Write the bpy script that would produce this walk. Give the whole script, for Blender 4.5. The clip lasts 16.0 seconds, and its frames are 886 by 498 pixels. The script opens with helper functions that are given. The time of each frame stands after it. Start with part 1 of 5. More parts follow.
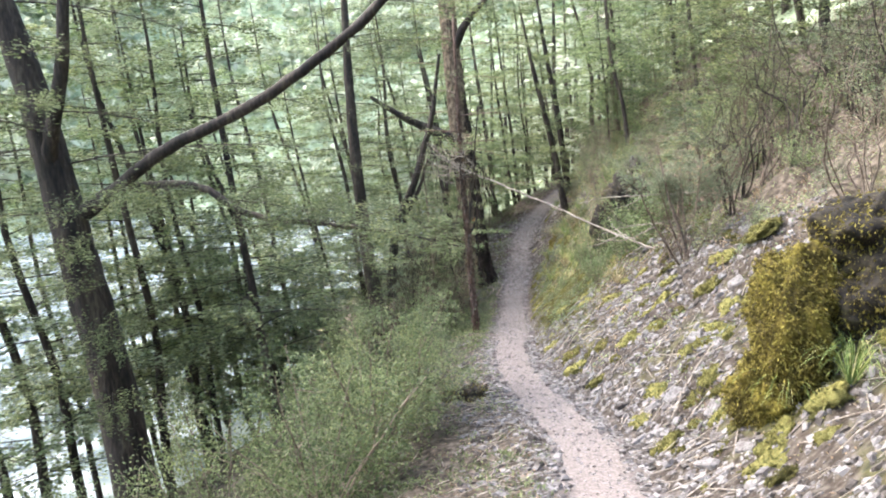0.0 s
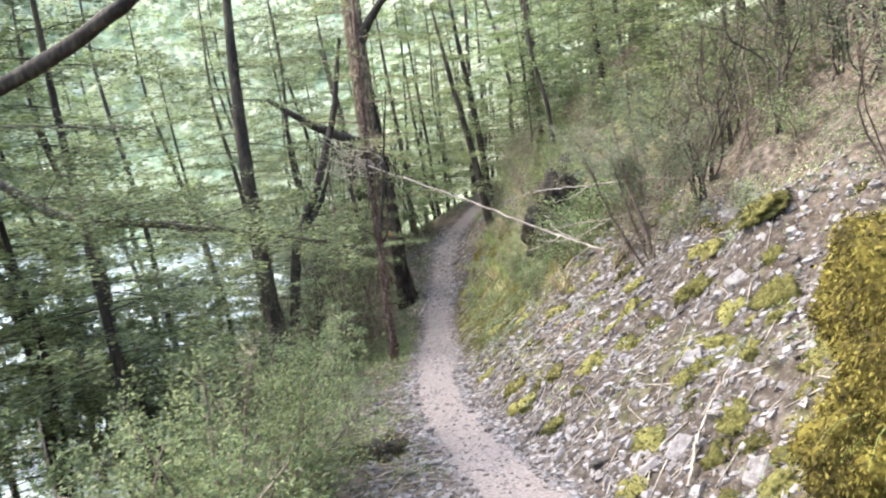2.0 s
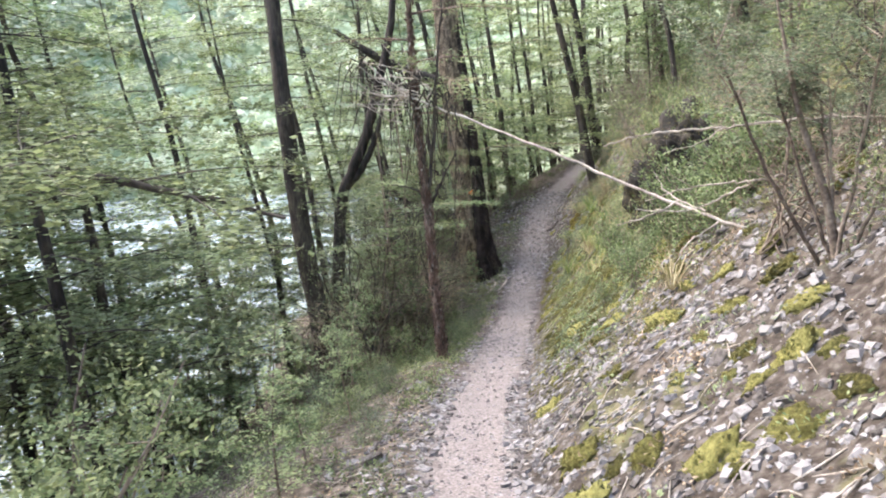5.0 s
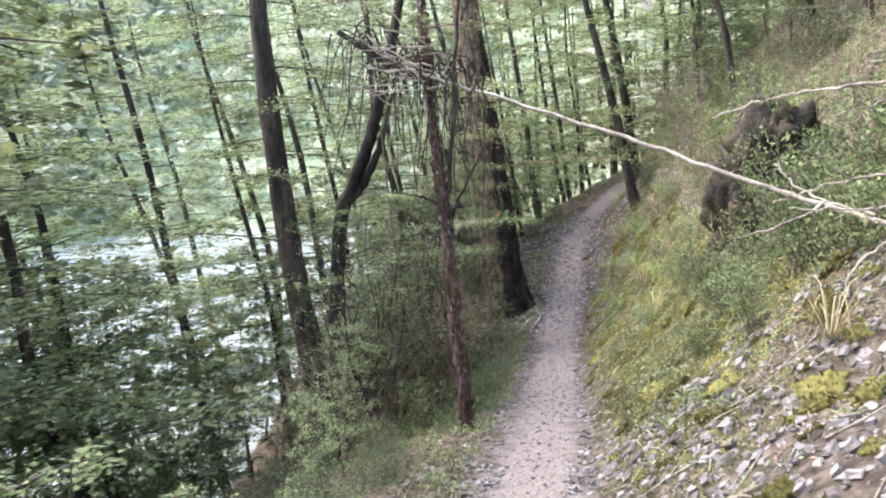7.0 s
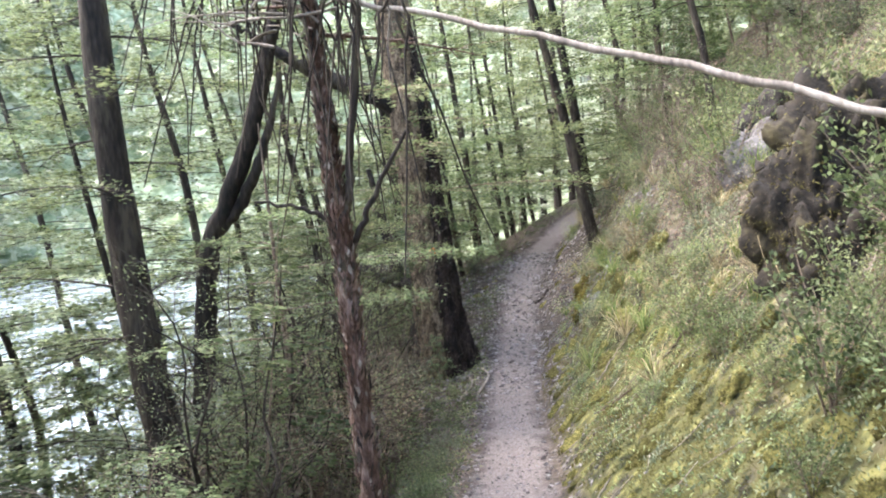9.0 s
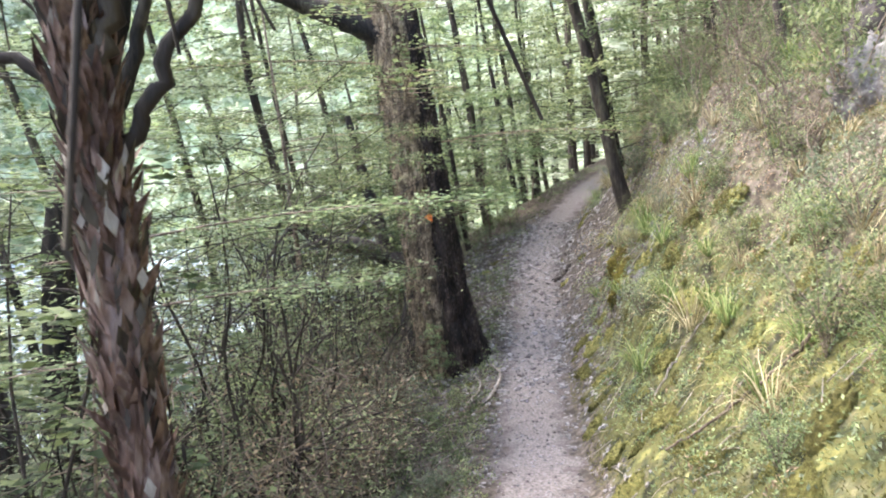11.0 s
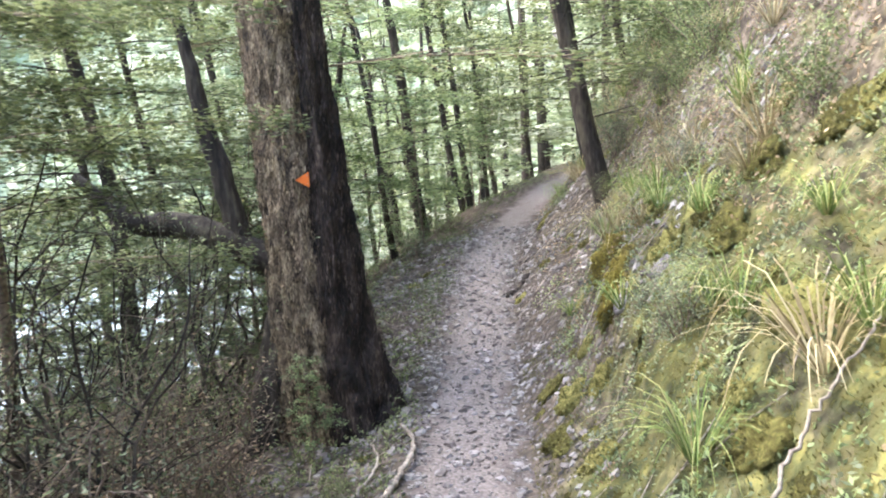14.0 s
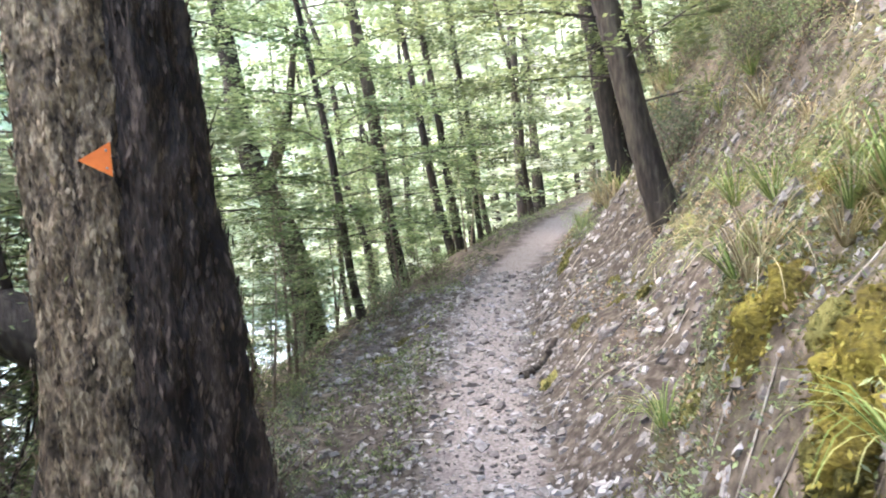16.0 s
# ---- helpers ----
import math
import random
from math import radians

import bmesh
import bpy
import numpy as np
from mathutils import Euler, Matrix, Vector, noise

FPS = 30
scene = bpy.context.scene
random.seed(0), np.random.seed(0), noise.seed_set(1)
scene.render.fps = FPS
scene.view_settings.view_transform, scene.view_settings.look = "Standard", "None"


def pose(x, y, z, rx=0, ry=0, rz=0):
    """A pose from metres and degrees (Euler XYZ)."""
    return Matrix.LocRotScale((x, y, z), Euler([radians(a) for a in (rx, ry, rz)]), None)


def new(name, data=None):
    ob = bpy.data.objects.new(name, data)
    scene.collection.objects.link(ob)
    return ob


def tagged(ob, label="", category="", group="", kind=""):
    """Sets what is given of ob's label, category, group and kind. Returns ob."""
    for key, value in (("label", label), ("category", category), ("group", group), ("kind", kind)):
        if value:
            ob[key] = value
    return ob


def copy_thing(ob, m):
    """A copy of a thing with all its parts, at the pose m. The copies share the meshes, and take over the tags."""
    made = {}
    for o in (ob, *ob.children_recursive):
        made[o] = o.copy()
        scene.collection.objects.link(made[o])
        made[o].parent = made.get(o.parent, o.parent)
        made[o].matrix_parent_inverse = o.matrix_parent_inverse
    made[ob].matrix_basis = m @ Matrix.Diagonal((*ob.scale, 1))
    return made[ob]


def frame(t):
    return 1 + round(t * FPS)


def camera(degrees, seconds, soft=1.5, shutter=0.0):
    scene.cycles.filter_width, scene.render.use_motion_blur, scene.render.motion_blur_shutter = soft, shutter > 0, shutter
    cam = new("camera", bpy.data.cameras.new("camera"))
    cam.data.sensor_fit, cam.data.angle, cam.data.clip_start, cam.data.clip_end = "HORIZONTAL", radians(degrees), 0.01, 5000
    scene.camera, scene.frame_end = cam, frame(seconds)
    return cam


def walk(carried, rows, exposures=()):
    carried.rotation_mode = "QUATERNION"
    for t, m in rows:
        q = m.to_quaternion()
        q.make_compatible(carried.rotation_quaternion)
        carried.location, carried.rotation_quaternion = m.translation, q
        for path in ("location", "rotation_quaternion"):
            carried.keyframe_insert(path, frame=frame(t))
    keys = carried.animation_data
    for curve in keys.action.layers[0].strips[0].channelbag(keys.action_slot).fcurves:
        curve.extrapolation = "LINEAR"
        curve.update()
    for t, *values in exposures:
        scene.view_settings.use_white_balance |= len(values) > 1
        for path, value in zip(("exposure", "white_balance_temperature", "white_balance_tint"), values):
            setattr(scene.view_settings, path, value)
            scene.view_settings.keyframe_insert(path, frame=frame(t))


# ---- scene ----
cam = camera(60.4, 16.0, soft=2.0, shutter=0.15)
METRES, EYE, TILT, LEAN, TURN = 20.0, 1.55, -8.0, 2.5, 0.0
ROWS = [
    (0.0, 0.0, 0.0, 0.0, -0.0, 0.0, 0.0),
    (0.5, 0.0043, 0.0297, -0.0011, -0.03, 0.29, -0.12),
    (1.0, 0.0036, 0.0578, -0.0034, 1.15, -0.92, -0.16),
    (1.5, 0.0078, 0.0853, -0.0067, 0.91, -1.26, 1.02),
    (2.0, 0.0104, 0.1133, -0.0088, -5.87, 1.65, 2.51),
    (2.5, 0.0177, 0.1379, -0.0096, -9.64, 2.59, 3.3),
    (3.0, 0.0292, 0.1634, -0.0056, -10.46, 1.6, 4.16),
    (3.5, 0.0446, 0.1848, -0.0057, -5.58, -0.42, 2.88),
    (4.0, 0.0522, 0.2104, -0.0034, 2.94, -1.41, -0.42),
    (6.5, 0.0478, 0.344, -0.0057, 1.85, 0.36, 0.81),
    (7.0, 0.0456, 0.3767, -0.0059, 4.12, 1.26, 0.46),
    (7.5, 0.0452, 0.4132, -0.0043, 2.17, 2.42, 1.54),
    (8.0, 0.047, 0.4478, -0.0022, 0.27, 5.33, 3.01),
    (8.5, 0.0446, 0.4826, -0.0015, -0.69, 4.9, 1.35),
    (11.0, 0.0527, 0.6393, 0.0026, 0.04, 2.39, 1.95),
    (11.5, 0.0508, 0.6676, 0.0019, -1.84, -0.0, 1.19),
    (12.0, 0.0529, 0.6911, -0.0026, -1.96, -7.72, 3.99),
    (12.5, 0.0551, 0.7184, -0.0069, -4.8, -5.49, 5.38),
    (13.0, 0.0606, 0.7508, -0.007, -8.96, -0.31, 3.11),
    (13.5, 0.0688, 0.7856, -0.0087, -8.88, 2.16, 2.31),
    (14.0, 0.0779, 0.8227, -0.0089, -3.7, 4.73, 1.49),
    (14.5, 0.0835, 0.8605, -0.0074, -4.2, 4.64, -1.27),
    (15.0, 0.0874, 0.9015, -0.0053, -4.34, 5.57, -0.99),
    (15.5, 0.0885, 0.9427, -0.0003, -4.64, 8.16, 0.4),
    (16.0, 0.0915, 0.9815, 0.005, -4.46, 8.68, 2.94),
]
walk(cam, [(t, pose(0, 0, EYE, TILT, LEAN, TURN) @ pose(METRES * x, METRES * y, METRES * z, 90 + pitch, roll, yaw)) for t, x, y, z, yaw, pitch, roll in ROWS],
     exposures=[(0.0, 2.9, 6350, 9), (4.0, 2.95, 6350, 10), (8.0, 3.0, 6300, 13), (11.0, 3.3, 6250, 11), (14.0, 3.55, 6250, 11), (16.0, 3.85, 6350, 11)])

# ---------------------------------------------------------------- light
world = bpy.data.worlds.new("overcast_sky")
scene.world = world
world.use_nodes = True
wn, wl = world.node_tree.nodes, world.node_tree.links
sky = wn.new("ShaderNodeTexSky")
sky.sky_type, sky.sun_disc = "NISHITA", False
sky.sun_elevation, sky.sun_rotation = radians(52), radians(-70)
sky.air_density, sky.dust_density, sky.ozone_density = 1.0, 4.0, 1.0
wl.new(sky.outputs[0], wn["Background"].inputs[0])
wn["Background"].inputs[1].default_value = 0.15
SUN_DIRECTION = Vector((-0.58, 0.21, 0.79))
sun = new("sun", bpy.data.lights.new("sun", "SUN"))
sun.data.energy, sun.data.angle, sun.data.color = 0.6, radians(60), (1.0, 0.97, 0.92)
sun.rotation_euler = SUN_DIRECTION.to_track_quat("Z", "Y").to_euler()

# ---------------------------------------------------------------- materials


def material(name, colors, scale=6.0, rough=0.85, bump=0.3, fine=40.0, stretch=(1, 1, 1), metal=0.0, island=0.0, through_light=0.0, spec=0.3, thing=0.0):
    """Two scales of noise run through a colour ramp; island: spread from piece to piece; thing: spread from thing to thing."""
    m = bpy.data.materials.new(name)
    m.use_nodes = True
    n, l = m.node_tree.nodes, m.node_tree.links
    bsdf = n["Principled BSDF"]
    coord = n.new("ShaderNodeTexCoord")
    mapping = n.new("ShaderNodeMapping")
    mapping.inputs["Scale"].default_value = stretch
    l.new(coord.outputs["Object"], mapping.inputs[0])
    big, small = n.new("ShaderNodeTexNoise"), n.new("ShaderNodeTexNoise")
    big.inputs["Scale"].default_value, small.inputs["Scale"].default_value = scale, fine
    big.inputs["Detail"].default_value, small.inputs["Detail"].default_value = 3, 3
    l.new(mapping.outputs[0], big.inputs["Vector"])
    l.new(mapping.outputs[0], small.inputs["Vector"])
    mix = n.new("ShaderNodeMath")
    mix.operation = "MULTIPLY_ADD"
    mix.inputs[1].default_value = 0.45
    l.new(small.outputs[0], mix.inputs[0])
    half = n.new("ShaderNodeMath")
    half.operation = "MULTIPLY"
    half.inputs[1].default_value = 0.55
    l.new(big.outputs[0], half.inputs[0])
    l.new(half.outputs[0], mix.inputs[2])
    factor = mix.outputs[0]
    for amount, kind, socket in ((island, "ShaderNodeNewGeometry", "Random Per Island"), (thing, "ShaderNodeObjectInfo", "Random")):
        if amount:
            info = n.new(kind)
            add = n.new("ShaderNodeMath")
            add.operation = "MULTIPLY_ADD"
            add.inputs[1].default_value = amount
            l.new(info.outputs[socket], add.inputs[0])
            shift = n.new("ShaderNodeMath")
            shift.operation = "SUBTRACT"
            shift.inputs[1].default_value = amount / 2
            l.new(factor, shift.inputs[0])
            l.new(shift.outputs[0], add.inputs[2])
            factor = add.outputs[0]
    ramp = n.new("ShaderNodeValToRGB")
    while len(ramp.color_ramp.elements) < len(colors):
        ramp.color_ramp.elements.new(0.5)
    for i, c in enumerate(colors):
        ramp.color_ramp.elements[i].position = 0.36 + 0.28 * i / max(1, len(colors) - 1)
        ramp.color_ramp.elements[i].color = (*c, 1)
    l.new(factor, ramp.inputs[0])
    l.new(ramp.outputs[0], bsdf.inputs["Base Color"])
    bsdf.inputs["Roughness"].default_value = rough
    bsdf.inputs["Metallic"].default_value = metal
    bsdf.inputs["Specular IOR Level"].default_value = spec
    if bump:
        b = n.new("ShaderNodeBump")
        b.inputs["Strength"].default_value = bump
        b.inputs["Distance"].default_value = 0.03
        l.new(mix.outputs[0], b.inputs["Height"])
        l.new(b.outputs[0], bsdf.inputs["Normal"])
    if through_light:
        trans = n.new("ShaderNodeBsdfTranslucent")
        l.new(ramp.outputs[0], trans.inputs[0])
        shader = n.new("ShaderNodeMixShader")
        shader.inputs[0].default_value = through_light
        l.new(bsdf.outputs[0], shader.inputs[1])
        l.new(trans.outputs[0], shader.inputs[2])
        l.new(shader.outputs[0], n["Material Output"].inputs[0])
    return m


LEAF = dict(bump=0, rough=0.6, fine=3.0, scale=0.8, island=0.35, through_light=0.45, thing=0.15)
leaf_beech = material("beech_leaves", [(0.085, 0.105, 0.05), (0.17, 0.205, 0.092), (0.28, 0.315, 0.15)], **LEAF)
leaf_fresh = material("young_leaves", [(0.11, 0.15, 0.066), (0.205, 0.268, 0.125), (0.33, 0.395, 0.195)], **LEAF)
leaf_grey = material("grey_green_leaves", [(0.08, 0.105, 0.063), (0.15, 0.182, 0.112), (0.25, 0.28, 0.182)], **LEAF)
leaf_deep = material("deep_green_leaves", [(0.05, 0.072, 0.03), (0.105, 0.138, 0.058), (0.19, 0.23, 0.105)], **LEAF)
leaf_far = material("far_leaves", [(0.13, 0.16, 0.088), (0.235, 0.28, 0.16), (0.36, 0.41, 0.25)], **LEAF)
# Distance haze is put into this leaf colour by paling it.
leaf_haze_tint = material("haze_tinted_leaves", [(0.27, 0.31, 0.21), (0.42, 0.46, 0.33), (0.56, 0.59, 0.47)], **LEAF)
leaf_dead = material("dead_leaves", [(0.15, 0.105, 0.065), (0.27, 0.195, 0.125), (0.41, 0.32, 0.22)], **LEAF)
bark_dark = material("dark_bark", [(0.012, 0.010, 0.009), (0.035, 0.027, 0.022), (0.09, 0.075, 0.055)], scale=5, fine=30, stretch=(1, 1, 0.22), bump=0.9, thing=0.1)
bark_flank = material("dark_flank_bark", [(0.010, 0.007, 0.006), (0.036, 0.025, 0.02), (0.11, 0.082, 0.066)], scale=9, fine=60, stretch=(1, 1, 0.3), bump=1.0, island=0.2)
bark_red = material("reddish_bark", [(0.045, 0.026, 0.021), (0.13, 0.08, 0.06), (0.27, 0.20, 0.17)], scale=11, fine=60, stretch=(1, 1, 0.3), bump=0.9)
bark_old = material("old_beech_bark", [(0.03, 0.021, 0.015), (0.165, 0.122, 0.082), (0.37, 0.295, 0.2)], scale=13, fine=70, stretch=(1, 1, 0.5), bump=1.0, island=0.22)
twig_grey = material("grey_dead_wood", [(0.12, 0.10, 0.085), (0.25, 0.215, 0.18), (0.4, 0.36, 0.31)], scale=8, fine=60, stretch=(1, 1, 0.3), bump=0.4)
twig_brown = material("brown_twigs", [(0.07, 0.052, 0.04), (0.15, 0.115, 0.09), (0.26, 0.21, 0.165)], scale=5, bump=0.2, thing=0.2)
moss_mat = material("yellow_moss", [(0.055, 0.05, 0.017), (0.14, 0.13, 0.04), (0.27, 0.255, 0.09)], scale=5, fine=70, bump=1.0, rough=0.95, thing=0.25, spec=0.1)
chip_mat = material("trodden_chips", [(0.085, 0.074, 0.069), (0.17, 0.154, 0.147), (0.28, 0.264, 0.258)], scale=4, fine=35, bump=0.3, island=0.3)
stone_mat = material("grey_schist", [(0.03, 0.025, 0.022), (0.082, 0.07, 0.062), (0.105, 0.096, 0.094), (0.2, 0.187, 0.182)], scale=4, fine=35, bump=0.5, thing=0.3, island=0.32)
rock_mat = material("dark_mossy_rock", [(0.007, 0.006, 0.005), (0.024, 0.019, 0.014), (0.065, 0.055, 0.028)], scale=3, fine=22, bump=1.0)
mossy_rock_mat = material("moss_covered_rock", [(0.03, 0.024, 0.008), (0.09, 0.072, 0.016), (0.17, 0.145, 0.03)], scale=4, fine=50, bump=1.0, spec=0.1)
grass_mat = material("grass_blades", [(0.10, 0.15, 0.04), (0.20, 0.26, 0.08), (0.38, 0.36, 0.16)], bump=0, island=0.4, through_light=0.3, scale=1)
straw_mat = material("straw_blades", [(0.2, 0.16, 0.09), (0.32, 0.27, 0.15), (0.45, 0.4, 0.25)], bump=0, island=0.4, through_light=0.3, scale=1)
orange_mat = material("orange_plastic", [(0.75, 0.17, 0.03), (0.85, 0.22, 0.045)], rough=0.45, bump=0.05)
nail_mat = material("nail_steel", [(0.3, 0.3, 0.3), (0.5, 0.5, 0.5)], rough=0.4, metal=1.0, bump=0)


def ground_material():
    """Trail dirt, broken stone, moss and leaf litter, mixed by the masks that the ground carries."""
    m = bpy.data.materials.new("forest_ground")
    m.use_nodes = True
    n, l = m.node_tree.nodes, m.node_tree.links
    bsdf = n["Principled BSDF"]
    bsdf.inputs["Roughness"].default_value = 0.95
    bsdf.inputs["Specular IOR Level"].default_value = 0.15
    coord = n.new("ShaderNodeTexCoord")

    def noise_ramp(scale, detail, colors):
        t = n.new("ShaderNodeTexNoise")
        t.inputs["Scale"].default_value, t.inputs["Detail"].default_value = scale, detail
        l.new(coord.outputs["Object"], t.inputs["Vector"])
        r = n.new("ShaderNodeValToRGB")
        while len(r.color_ramp.elements) < len(colors):
            r.color_ramp.elements.new(0.5)
        for i, c in enumerate(colors):
            r.color_ramp.elements[i].position = 0.35 + 0.3 * i / (len(colors) - 1)
            r.color_ramp.elements[i].color = (*c, 1)
        l.new(t.outputs[0], r.inputs[0])
        return t, r

    t1, litter = noise_ramp(14, 6, [(0.03, 0.024, 0.019), (0.08, 0.065, 0.05), (0.16, 0.133, 0.108)])
    t2, dirt = noise_ramp(48, 8, [(0.115, 0.097, 0.089), (0.172, 0.148, 0.139), (0.235, 0.207, 0.196)])
    t3, scree = noise_ramp(16, 8, [(0.022, 0.017, 0.013), (0.05, 0.04, 0.032), (0.10, 0.086, 0.074)])
    t4, moss = noise_ramp(7, 9, [(0.018, 0.018, 0.009), (0.04, 0.048, 0.02), (0.082, 0.076, 0.026), (0.085, 0.092, 0.038), (0.17, 0.16, 0.058)])
    # t5: undergrowth green, lightened so the colour itself holds the distance haze.
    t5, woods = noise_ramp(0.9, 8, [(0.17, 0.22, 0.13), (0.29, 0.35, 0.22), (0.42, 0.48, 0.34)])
    current = litter.outputs[0]
    edge = n.new("ShaderNodeTexNoise")
    edge.inputs["Scale"].default_value, edge.inputs["Detail"].default_value = 5, 6
    l.new(coord.outputs["Object"], edge.inputs["Vector"])
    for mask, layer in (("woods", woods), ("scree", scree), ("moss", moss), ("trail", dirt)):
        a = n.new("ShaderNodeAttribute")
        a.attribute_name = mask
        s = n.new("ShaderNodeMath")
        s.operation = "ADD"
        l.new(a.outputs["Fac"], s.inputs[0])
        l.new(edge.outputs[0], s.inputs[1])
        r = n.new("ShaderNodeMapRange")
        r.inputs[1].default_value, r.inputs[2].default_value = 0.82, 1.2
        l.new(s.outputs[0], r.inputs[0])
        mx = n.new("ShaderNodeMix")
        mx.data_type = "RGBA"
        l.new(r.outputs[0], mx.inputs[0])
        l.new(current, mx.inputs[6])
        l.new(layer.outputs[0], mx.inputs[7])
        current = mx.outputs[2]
    l.new(current, bsdf.inputs["Base Color"])
    b = n.new("ShaderNodeBump")
    b.inputs["Strength"].default_value, b.inputs["Distance"].default_value = 0.4, 0.025
    l.new(t2.outputs[0], b.inputs["Height"])
    l.new(b.outputs[0], bsdf.inputs["Normal"])
    return m


def water_material():
    m = bpy.data.materials.new("river_water")
    m.use_nodes = True
    n, l = m.node_tree.nodes, m.node_tree.links
    bsdf = n["Principled BSDF"]
    bsdf.inputs["Base Color"].default_value = (0.30, 0.36, 0.36, 1)
    bsdf.inputs["Roughness"].default_value = 0.25
    bsdf.inputs["Specular IOR Level"].default_value = 0.9
    t = n.new("ShaderNodeTexNoise")
    t.inputs["Scale"].default_value, t.inputs["Detail"].default_value = 0.9, 4
    c = n.new("ShaderNodeTexCoord")
    l.new(c.outputs["Object"], t.inputs["Vector"])
    r = n.new("ShaderNodeValToRGB")
    r.color_ramp.elements[0].position, r.color_ramp.elements[0].color = 0.4, (0.14, 0.18, 0.19, 1)
    r.color_ramp.elements[1].position, r.color_ramp.elements[1].color = 0.62, (0.38, 0.43, 0.45, 1)
    l.new(t.outputs[0], r.inputs[0])
    l.new(r.outputs[0], bsdf.inputs["Base Color"])
    b = n.new("ShaderNodeBump")
    b.inputs["Strength"].default_value, b.inputs["Distance"].default_value = 0.25, 0.15
    l.new(t.outputs[0], b.inputs["Height"])
    l.new(b.outputs[0], bsdf.inputs["Normal"])
    return m


ground_mat, water_mat = ground_material(), water_material()

# ---------------------------------------------------------------- the lie of the land
rng = np.random.default_rng(7)
TRAIL_Y = [-60, -6, 0, 2, 4, 6, 8.4, 10, 12, 13.6, 16, 18.3, 20, 22, 23.5, 25, 27, 29, 32, 36, 44, 80]
TRAIL_X = [-8, -1.2, 0.05, 0.45, 0.95, 1.08, 0.9, 0.85, 0.95, 1.12, 1.3, 1.55, 1.7, 1.95, 2.2, 2.4, 2.75, 3.3, 4.8, 7.5, 13, 20]
TRAIL_Z = [6, 0.7, -0.02, -0.32, -0.7, -0.99, -1.31, -1.54, -1.8, -1.97, -2.38, -2.68, -2.72, -2.6, -2.42, -2.15, -1.8, -1.45, -0.75, 0.1, 1.2, 4]
RIVER_Z = -5.3


def trail_x(y):
    return np.interp(y, TRAIL_Y, TRAIL_X)


def trail_z(y):
    return np.interp(y, TRAIL_Y, TRAIL_Z)


def ripple(x, y):
    """Unevenness of the ground, a sum of slanting waves."""
    bank = np.clip((x - trail_x(y) - 0.7) / 1.2, 0, 1.5)
    return (bank * (0.10 * np.sin(3.1 * y + 1.7 * x) * np.sin(2.3 * x - 1.2 * y) + 0.05 * np.sin(6.7 * y - 4 * x) * np.sin(5.3 * x + 2 * y)) + 0.05 * np.sin(1.9 * x + 0.7 * y + 1) * np.sin(1.3 * y - 0.8 * x) + 0.03 * np.sin(4.1 * x - 2.7 * y) * np.sin(3.3 * y + 1.1 * x)
            + 0.016 * np.sin(9.3 * x + 5.1 * y) * np.sin(8.1 * y - 6.3 * x + 2) + 0.008 * np.sin(19 * x - 13 * y) * np.sin(17 * y + 15 * x))


def ground_z(x, y):
    x, y = np.asarray(x, float), np.asarray(y, float)
    d = x - trail_x(y)
    z0 = trail_z(y)
    up = np.clip(d - 0.42, 0, None)
    slope = 0.80 * up + 0.10 * np.exp(-((d - 0.75) / 0.25) ** 2) * np.clip((y - 13) / 2, 0, 1) * np.clip((21 - y) / 2, 0, 1)
    slope = slope + 0.25 * np.minimum(up, 2.0) ** 2 * np.clip((y - 12) / 6, 0, 1)
    step = np.clip((d - 0.85) / 0.3, 0, 1) * np.clip((y - 18.6) / 1.6, 0, 1) * np.clip((23.15 - y) / 0.3, 0, 1)
    slope = slope + 0.42 * step * np.clip((4.0 - d) / 1.5, 0, 1) - 0.18 * np.clip((d - 0.8) / 0.4, 0, 1) * np.clip((y - 23.0) / 0.4, 0, 1) * np.clip((27 - y) / 1.5, 0, 1) * np.clip((2.6 - d) / 0.8, 0, 1)
    slope = np.where(up > 12, 9.6 + np.clip((y - 12) / 6, 0, 1) + 0.62 * (up - 12), slope)
    slope = np.minimum(slope, 90 + 0.05 * up)
    down = np.clip(-d - 0.5, 0, None)
    fall = -0.22 * np.minimum(down, 1.0) - 0.52 * np.clip(down - 1.0, 0, None)
    z = z0 + slope + fall
    z = np.where(d < 0, np.maximum(z, RIVER_Z - 0.7), z)
    far = np.clip(-x - 40, 0, None)
    z = np.where(x < -34, RIVER_Z - 0.7 + 0.25 * np.clip(-x - 36, 0, 8) + 0.75 * np.minimum(far, 70), z)
    z = z + 0.85 * np.clip(y - 85, 0, 90)
    rough = np.clip((np.abs(d) - 0.3) / 0.5, 0.12, 1.0)
    return z + ripple(x, y) * rough


def z_at(x, y):
    return float(ground_z(x, y))


def steps(pairs):
    """Coordinates from (start, end, step) stretches."""
    out = []
    for a, b, s in pairs:
        out += list(np.arange(a, b - s * 0.01, s))
    return np.array(out + [pairs[-1][1]])


